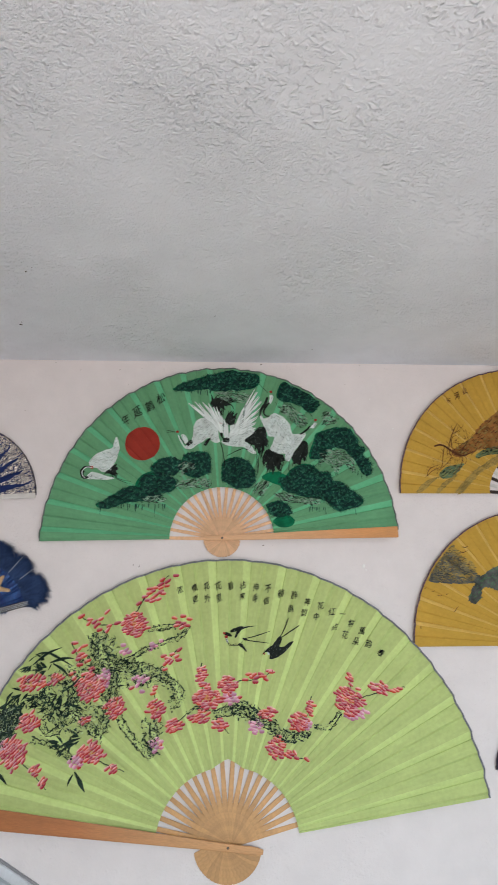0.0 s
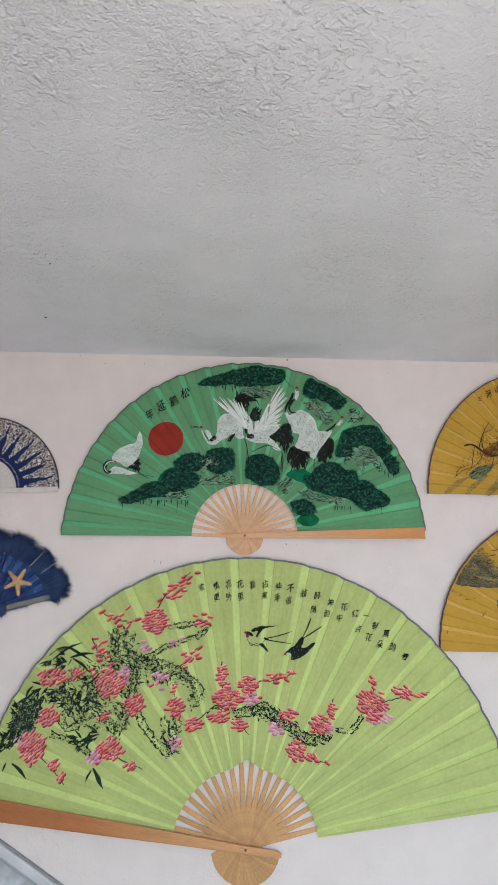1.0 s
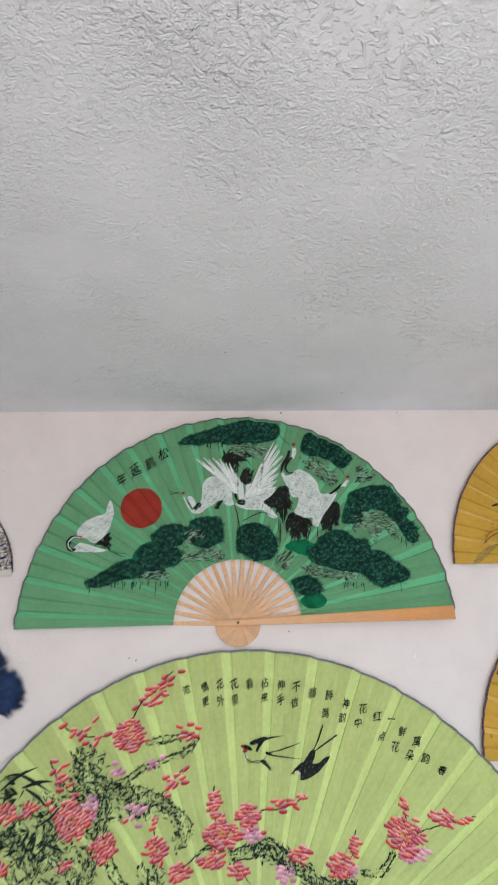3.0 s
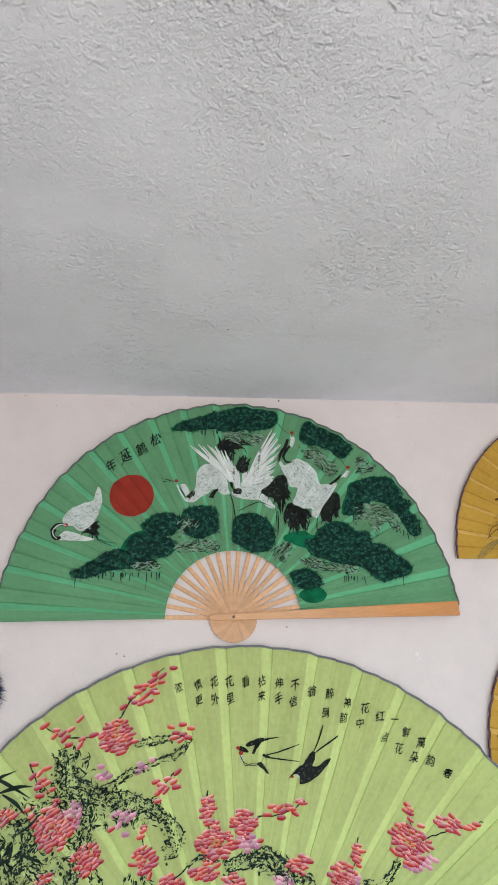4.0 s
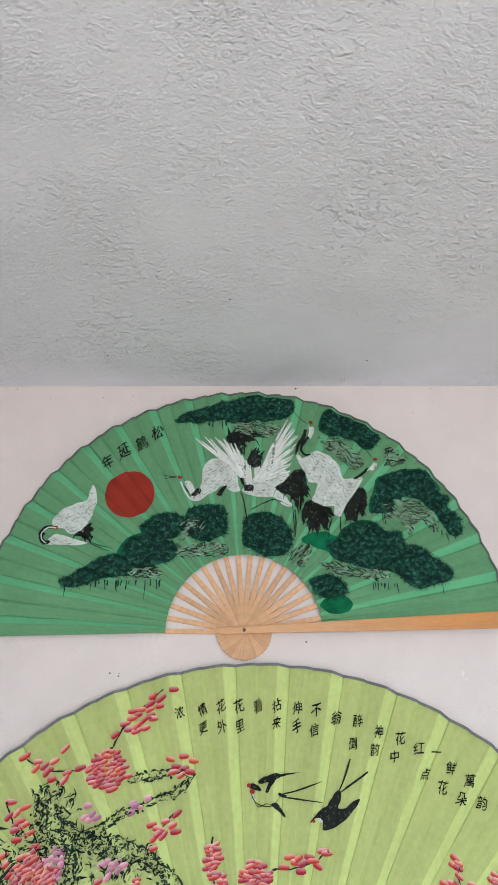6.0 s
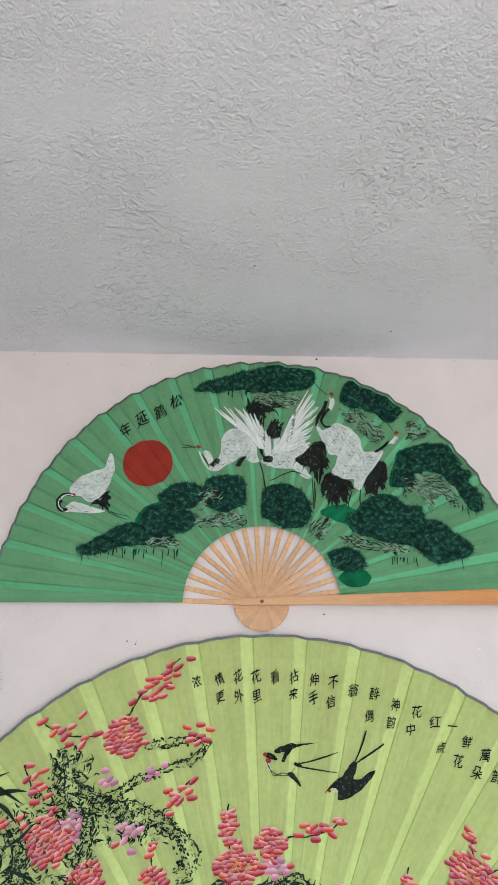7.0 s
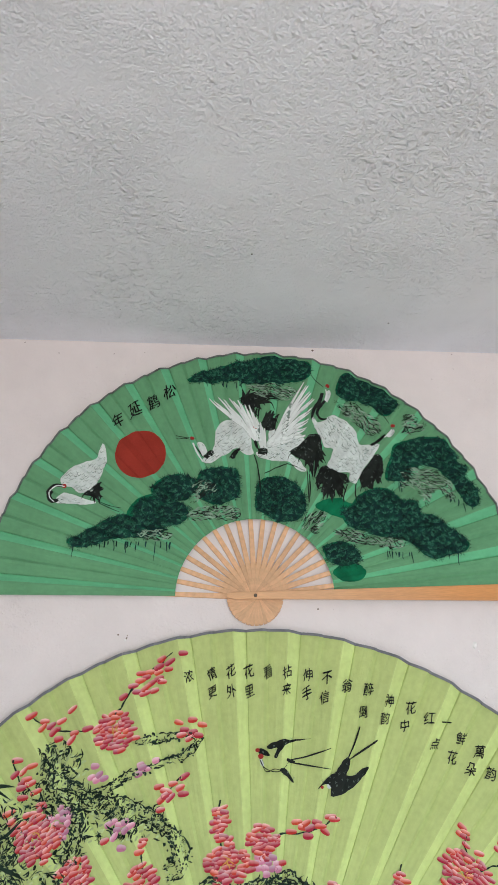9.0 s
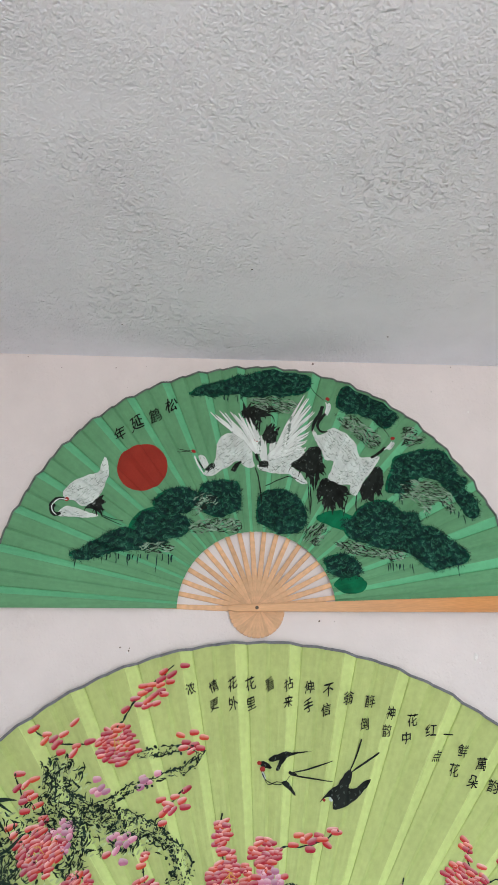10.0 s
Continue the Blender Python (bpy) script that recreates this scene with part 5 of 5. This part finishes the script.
# ---- lace fan ----
def lace_fan(x, z, r, r_in, cloth, net, stick, label, seed, net_from):
    rng = random.Random(seed)
    th = thing_at("lace_fan", x, z, label, "hand fan")
    p = Pleats(r_in, r, 3.0, 177.0, 20, 0.004, 0.006, 0.45)
    leaf = p.leaf("leaf", [cloth, cloth], th, "dark cloth leaf")
    p.edging("edging", 0.0016, LACE_DARK, th, "thin dark scalloped edge")
    b = Brush(p, seed)
    b.margin = 0.001
    R, N = r * 1000, net_from * 1000
    for k in range(15):
        a = radians(7 + 166 * k / 14)
        for rr in np.arange(N, R - 1, 3.2):
            wide = (rr - N) / (R - N)
            half = 0.028 + 0.082 * wide ** 0.8
            n = max(1, int(half * 2 * rr / 4.2))
            for i in range(n):
                t = a + (i + 0.5 - n / 2) / max(n, 1) * 2 * half + rng.uniform(-0.012, 0.012)
                if not radians(3.5) < t < radians(176.5):
                    continue
                q = ((rr + rng.uniform(-1.5, 1.5)) * math.cos(t), (rr + rng.uniform(-1.5, 1.5)) * math.sin(t))
                if rng.random() < 0.92:
                    b.disc("lace", q, rng.uniform(1.5, 3.6), net if rng.random() < 0.75 - 0.5 * wide else LACE_MID if net is LACE else LACE_DARK, rng.uniform(0.0003, 0.0012), 0.55, rng.uniform(0, 3), 6)
                if rng.random() < 0.45 * wide:
                    b.disc("lace", (q[0] + 2, q[1] + 1), rng.uniform(2.0, 3.4), LACE_MID if net is LACE else LACE_DARK, rng.uniform(0.0002, 0.0008), 0.7, rng.uniform(0, 3), 6)
                if rng.random() < 0.30:
                    b.disc("lace", (q[0] + 1, q[1] - 1), rng.uniform(0.8, 1.6), LACE_DARK, rng.uniform(0.0004, 0.0012), 0.6, rng.uniform(0, 3), 6)
    for k in range(60):
        a = radians(4 + 172 * k / 59)
        q = ((r_in * 1000 + 6 + rng.uniform(0, 5)) * math.cos(a), (r_in * 1000 + 6 + rng.uniform(0, 5)) * math.sin(a))
        b.disc("lace", q, rng.uniform(1.2, 2.2), net, 0.0006, 0.7, a, 6)
    b.finish(leaf, {"lace": "cream lace of small loops"})
    sticks(th, 20, 176.0, 4.0, 0.008, r_in + 0.03, (0.010, 0.010, 0.0155), 0.0005, 0.0025, stick)
    guard(th, "guard_stick", 2.5, 0.010, r - 0.001, (0.012, 0.012, 0.016), 0.008, 0.011, stick, "plain pale end stick")
    bm = bmesh.new()
    for k in range(46):
        a, rr = radians(rng.uniform(6, 174)), rng.uniform(0.4, 0.98) * r_in
        c = Vector((rr * math.cos(a), -0.0053, rr * math.sin(a)))
        res = bmesh.ops.create_icosphere(bm, subdivisions=1, radius=rng.uniform(0.0012, 0.0026))
        for v in res["verts"]:
            v.co = Vector((v.co.x, v.co.y * 0.4, v.co.z)) + c
    tagged(part("carving", bm, stick, th, "raised floral carving"), kind="stuff")
    rivet(th, 0.003, 0.011)
    return th


lace_fan(-0.797, 2.066, 0.233, 0.105, NAVY, LACE, IVORY, "navy cloth hand fan with cream lace and ivory sticks", 11, 0.130)
lace_fan(0.914, 1.285, 0.140, 0.06, LACE_DARK, LACE_DARK, SPECK, "small black lace hand fan", 13, 0.075)


# ---- feather fan with a starfish ----
def feather_fan(x, z):
    rng = random.Random(21)
    th = thing_at("feather_fan", x, z, "navy blue feather fan with sequins and a starfish", "hand fan")
    p = Pleats(0.004, 0.182, 12.0, 175.0, 14, 0.003, 0.008, 0.5)
    leaf = p.leaf("leaf", [NAVY, NAVY], th, "navy cloth leaf")
    b = Brush(p, 21)
    for k in range(2200):
        a, rr = radians(rng.uniform(14, 173)), rng.uniform(122, 175) if rng.random() < 0.82 else rng.uniform(60, 125)
        b.disc("sequin_trim", (rr * math.cos(a), rr * math.sin(a)), rng.uniform(0.8, 2.2), SEQUIN, rng.uniform(0.0004, 0.0014), 0.7, rng.uniform(0, 3), 6)
    for k in range(26):
        a = radians(19 + 151 * k / 25)
        b.disc("sequin_trim", (174 * math.cos(a), 174 * math.sin(a)), 3.0, BEAD, 0.002, 1.0, 0, 8)
    b.finish(leaf, {"sequin_trim": "shiny blue sequins and pale beads"})
    # plumes: barbs in many fine strands, fuller at the tips
    verts, faces = [], []
    for k in range(8):
        mid = radians(25 + 150 * k / 7)
        reach = rng.uniform(0.240, 0.262)
        for s in range(2000):
            if s % 8 == 0:
                ct, cb, cr = max(-0.21, min(0.21, rng.gauss(0, 0.11))), rng.uniform(-0.12, 0.12), rng.uniform(0.93, 1.0)
            t = ct + rng.gauss(0, 0.012)
            a = mid + t
            r0 = rng.uniform(0.168, 0.205)
            r1 = min(r0 + rng.uniform(0.02, 0.07), (reach - t * t * 0.9) * cr + rng.uniform(-0.003, 0.003))
            if r1 <= r0:
                continue
            bend = cb + rng.uniform(-0.03, 0.03)
            y = -rng.uniform(0.004, 0.016)
            w = rng.uniform(0.0006, 0.0014)
            o = len(verts)
            for j, f in enumerate((0.0, 0.5, 1.0)):
                r, ang = r0 + (r1 - r0) * f, a + bend * f * f
                wd = w * (1.0, 0.9, 0.15)[j]
                c = (r * math.cos(ang), r * math.sin(ang))
                verts += [(c[0] - wd * math.sin(ang), y, c[1] + wd * math.cos(ang)), (c[0] + wd * math.sin(ang), y - 0.0005, c[1] - wd * math.cos(ang))]
            faces += [(o, o + 1, o + 3, o + 2), (o + 2, o + 3, o + 5, o + 4)]
    part("feather_fringe", mesh_of("feather_fringe", verts, faces, [FEATHER]), None, th, "fluffy navy blue plumes")
    # bare quills
    for a, r0, r1 in ((50, 0.175, 0.235), (38, 0.185, 0.24)):
        ob = part("quill", bar_mesh("quill", -0.001, r1 - r0, 0.0012, 0.0012, 0.0006, 0.017, 0.018, BEAD), None, th)
        ob.matrix_basis = Matrix.Rotation(-radians(a), 4, "Y") @ Matrix.Translation((r0, 0, 0))
    # beaded band along the lower edge
    band = part("beaded_band", bar_mesh("beaded_band", -0.001, 0.132, 0.015, 0.015, 0.017, 0.011, 0.014, SPECK), None, th, "black band with rows of pale beads")
    band.matrix_basis = Matrix.Rotation(-radians(15), 4, "Y") @ Matrix.Translation((0.055, 0, 0))
    bm = bmesh.new()
    for i in range(22):
        for j in (-1, 0, 1):
            res = bmesh.ops.create_icosphere(bm, subdivisions=1, radius=0.0019)
            for v in res["verts"]:
                v.co += Vector((0.004 + 0.0056 * i + 0.0028 * (j % 2), -0.0145, 0.0046 * j))
    part("bead_trim", bm, BEAD, band, "small pale beads")
    # ragged lower hem
    verts, faces = [], []
    for s in range(1500):
        x0 = rng.uniform(-0.16, 0.115)
        top = 0.004 + max(0.0, x0) * 0.24 + rng.uniform(-0.004, 0.012)
        low = top - rng.uniform(0.012, 0.034) * (1.0 if x0 < 0.05 else 0.45)
        lean, w, y = rng.uniform(-0.010, 0.010), rng.uniform(0.0008, 0.0020), -rng.uniform(0.004, 0.012)
        o = len(verts)
        verts += [(x0 - w, y, top), (x0 + w, y, top), (x0 + lean * 0.4 + w * 0.8, y, (top + low) / 2), (x0 + lean * 0.4 - w * 0.8, y, (top + low) / 2), (x0 + lean, y, low)]
        faces += [(o, o + 1, o + 2, o + 3), (o + 3, o + 2, o + 4)]
    part("feather_hem", mesh_of("feather_hem", verts, faces, [FEATHER]), None, th, "ragged navy feather hem")
    # starfish
    cx, cz, verts, faces, ring = 0.079, 0.088, [(0.079, -0.026, 0.088)], [], []
    for k in range(5):
        for off, r in ((-36, 0.0135), (-13, 0.026), (-6.5, 0.039), (0, 0.0425), (6.5, 0.039), (13, 0.026)):
            ring.append((radians(63 + 72 * k + off), r))
    for size, y in ((1.0, -0.0135), (0.93, -0.0180), (0.55, -0.0225)):
        verts += [(cx + size * r * math.cos(a), y, cz + size * r * math.sin(a)) for a, r in ring]
    for k in range(30):
        n = (k + 1) % 30
        faces += [(0, 61 + k, 61 + n), (61 + k, 31 + k, 31 + n, 61 + n), (31 + k, 1 + k, 1 + n, 31 + n)]
    me = mesh_of("starfish", verts, faces, [STAR], smooth=True)
    part("starfish", me, None, th, "dried tan starfish")
    # emerald eye and its tassel
    bm = bmesh.new()
    for k in range(90):
        a, rr = rng.uniform(0, 6.28), 0.030 * math.sqrt(rng.random())
        res = bmesh.ops.create_icosphere(bm, subdivisions=1, radius=rng.uniform(0.002, 0.005))
        for v in res["verts"]:
            v.co = Vector((v.co.x, v.co.y * 0.5, v.co.z)) + Vector((-0.025 + rr * math.cos(a), -0.016, 0.045 + rr * math.sin(a)))
    part("rosette", bm, EMERALD, th, "shimmering emerald rosette")
    bm = bmesh.new()
    for k in range(26):
        x0 = 0.028 + rng.uniform(-0.005, 0.005)
        box(bm, (x0, -0.013 - rng.uniform(0, 0.004), -0.026 - rng.uniform(0, 0.008)), (x0 + 0.0014, -0.010, 0.004))
    part("tassel", bm, NAVY, th, "short dark tassel")
    return th


feather_fan(-0.735, 1.712)

# ---- small pale fan ----
sf = thing_at("net_fan", -0.782, 1.384, "small pale grey net fan with faded pink sticks", "hand fan")
sp = Pleats(0.03, 0.121, 4.0, 176.0, 16, 0.003, 0.006, 0.5)
sp.leaf("leaf", [SILVER_NET, SILVER_NET], sf, "pale grey net leaf")
sp.edging("edging", 0.001, SILVER_NET, sf, "thin grey edge")
sticks(sf, 12, 174.0, 6.0, 0.015, 0.06, (0.006, 0.006, 0.005), 0.0005, 0.002, PINK_STICK)
guard(sf, "guard_stick", 1.0, 0.015, 0.120, (0.008, 0.008, 0.009), 0.008, 0.010, PINK_STICK, "faded pink end stick")

# ---- tilted frame ----
rf = thing_at("tilted_frame", -0.710, 1.178, "pale grey framed panel hung aslant on the wall", "picture frame", "")
rf.rotation_euler = (0, radians(31), 0)
FW, FH = 0.45, 0.60


def frame_ring(name, inset, width, y0, y1, mat, label, bevel=0.0):
    """Four mitre-less bars round the frame, butted end to end."""
    a, b = inset, inset + width
    for lo, hi in (((a, -y1, -b), (FW - a, -y0, -a)), ((a, -y1, a - FH), (FW - a, -y0, b - FH)),
                   ((a, -y1, b - FH), (b, -y0, -b)), ((FW - b, -y1, b - FH), (FW - a, -y0, -b))):
        bm = bmesh.new()
        box(bm, lo, hi, bevel)
        part(name, bm, mat, rf, label)


# outermost strip: the shadow line round the frame, modelled as a dark bar
frame_ring("outer_lip", 0.0, 0.005, 0.0, 0.010, EDGE_SHADE, "thin dark outer lip")
frame_ring("frame_bar", 0.005, 0.026, 0.0, 0.018, GREY_PANEL, "pale grey rounded bar", 0.005)
# added strip: shade inside the bars, given as a darker colour
frame_ring("inner_slip", 0.031, 0.008, 0.0, 0.011, INNER_SHADE, "darker grey inner slip", 0.002)
bm = bmesh.new()
box(bm, (0.039, -0.006, 0.039 - FH), (FW - 0.039, 0.0, -0.039))
part("panel", bm, GREY_REFLECTION, rf, "mottled blue-grey panel")

# ---- marks on the wall ----
rng = random.Random(4)
wall = bpy.data.objects["wall_north"]
bm_s, bm_c = bmesh.new(), bmesh.new()
for x, z, r in ((0.127, 2.516, 0.0060), (-0.33, 2.492, 0.0025), (-0.455, 2.49, 0.0025), (-0.536, 2.516, 0.003), (-0.26, 2.497, 0.002), (0.452, 2.478, 0.002), (0.452, 2.516, 0.0025),
                (0.125, 1.925, 0.0042), (0.155, 1.925, 0.0015), (-0.30, 2.44, 0.0015), (0.40, 2.45, 0.002), (-0.62, 2.35, 0.002), (-0.247, 1.862, 0.0036), (-0.264, 1.868, 0.0036), (-0.246, 1.867, 0.0022)):
    res = bmesh.ops.create_icosphere(bm_s, subdivisions=1, radius=r * 0.5)
    for v in res["verts"]:
        v.co = Vector((v.co.x + x, v.co.y * 0.5 + WALL_Y, v.co.z * rng.uniform(0.7, 1.3) + z))
for x, z, r in ((0.43, 1.862, 0.008), (0.437, 1.85, 0.003), (-0.25, 1.858, 0.003), (0.48, 2.40, 0.003), (0.55, 2.30, 0.003), (0.585, 2.26, 0.003)):
    res = bmesh.ops.create_icosphere(bm_c, subdivisions=1, radius=r)
    for v in res["verts"]:
        v.co = Vector((v.co.x * rng.uniform(0.4, 0.8) + x, v.co.y * 0.3 + WALL_Y, v.co.z + z))
bm_t = bmesh.new()
for x, y, r in ((-0.58, -0.245, 0.006), (-0.575, -0.26, 0.003), (-0.49, -0.54, 0.004), (-0.026, -0.317, 0.003), (-0.47, -0.56, 0.002), (0.28, -0.10, 0.003), (-0.30, -0.12, 0.002)):
    res = bmesh.ops.create_icosphere(bm_t, subdivisions=1, radius=r * 0.6)
    for v in res["verts"]:
        v.co = Vector((v.co.x * rng.uniform(0.8, 1.6) + x, v.co.y + y, v.co.z * 0.4 + CEIL))
tagged(part("ceiling_specks", bm_t, SPECK, None), "small dark specks on the ceiling", "specks", kind="stuff")
for name, bm, mat, label in (("wall_specks", bm_s, FADED_SPECK, "small dark specks and nail heads on the wall"), ("wall_chips", bm_c, CHIP, "small bare plaster chips on the wall")):
    tagged(part(name, bm, mat, None), label, "specks", kind="stuff")
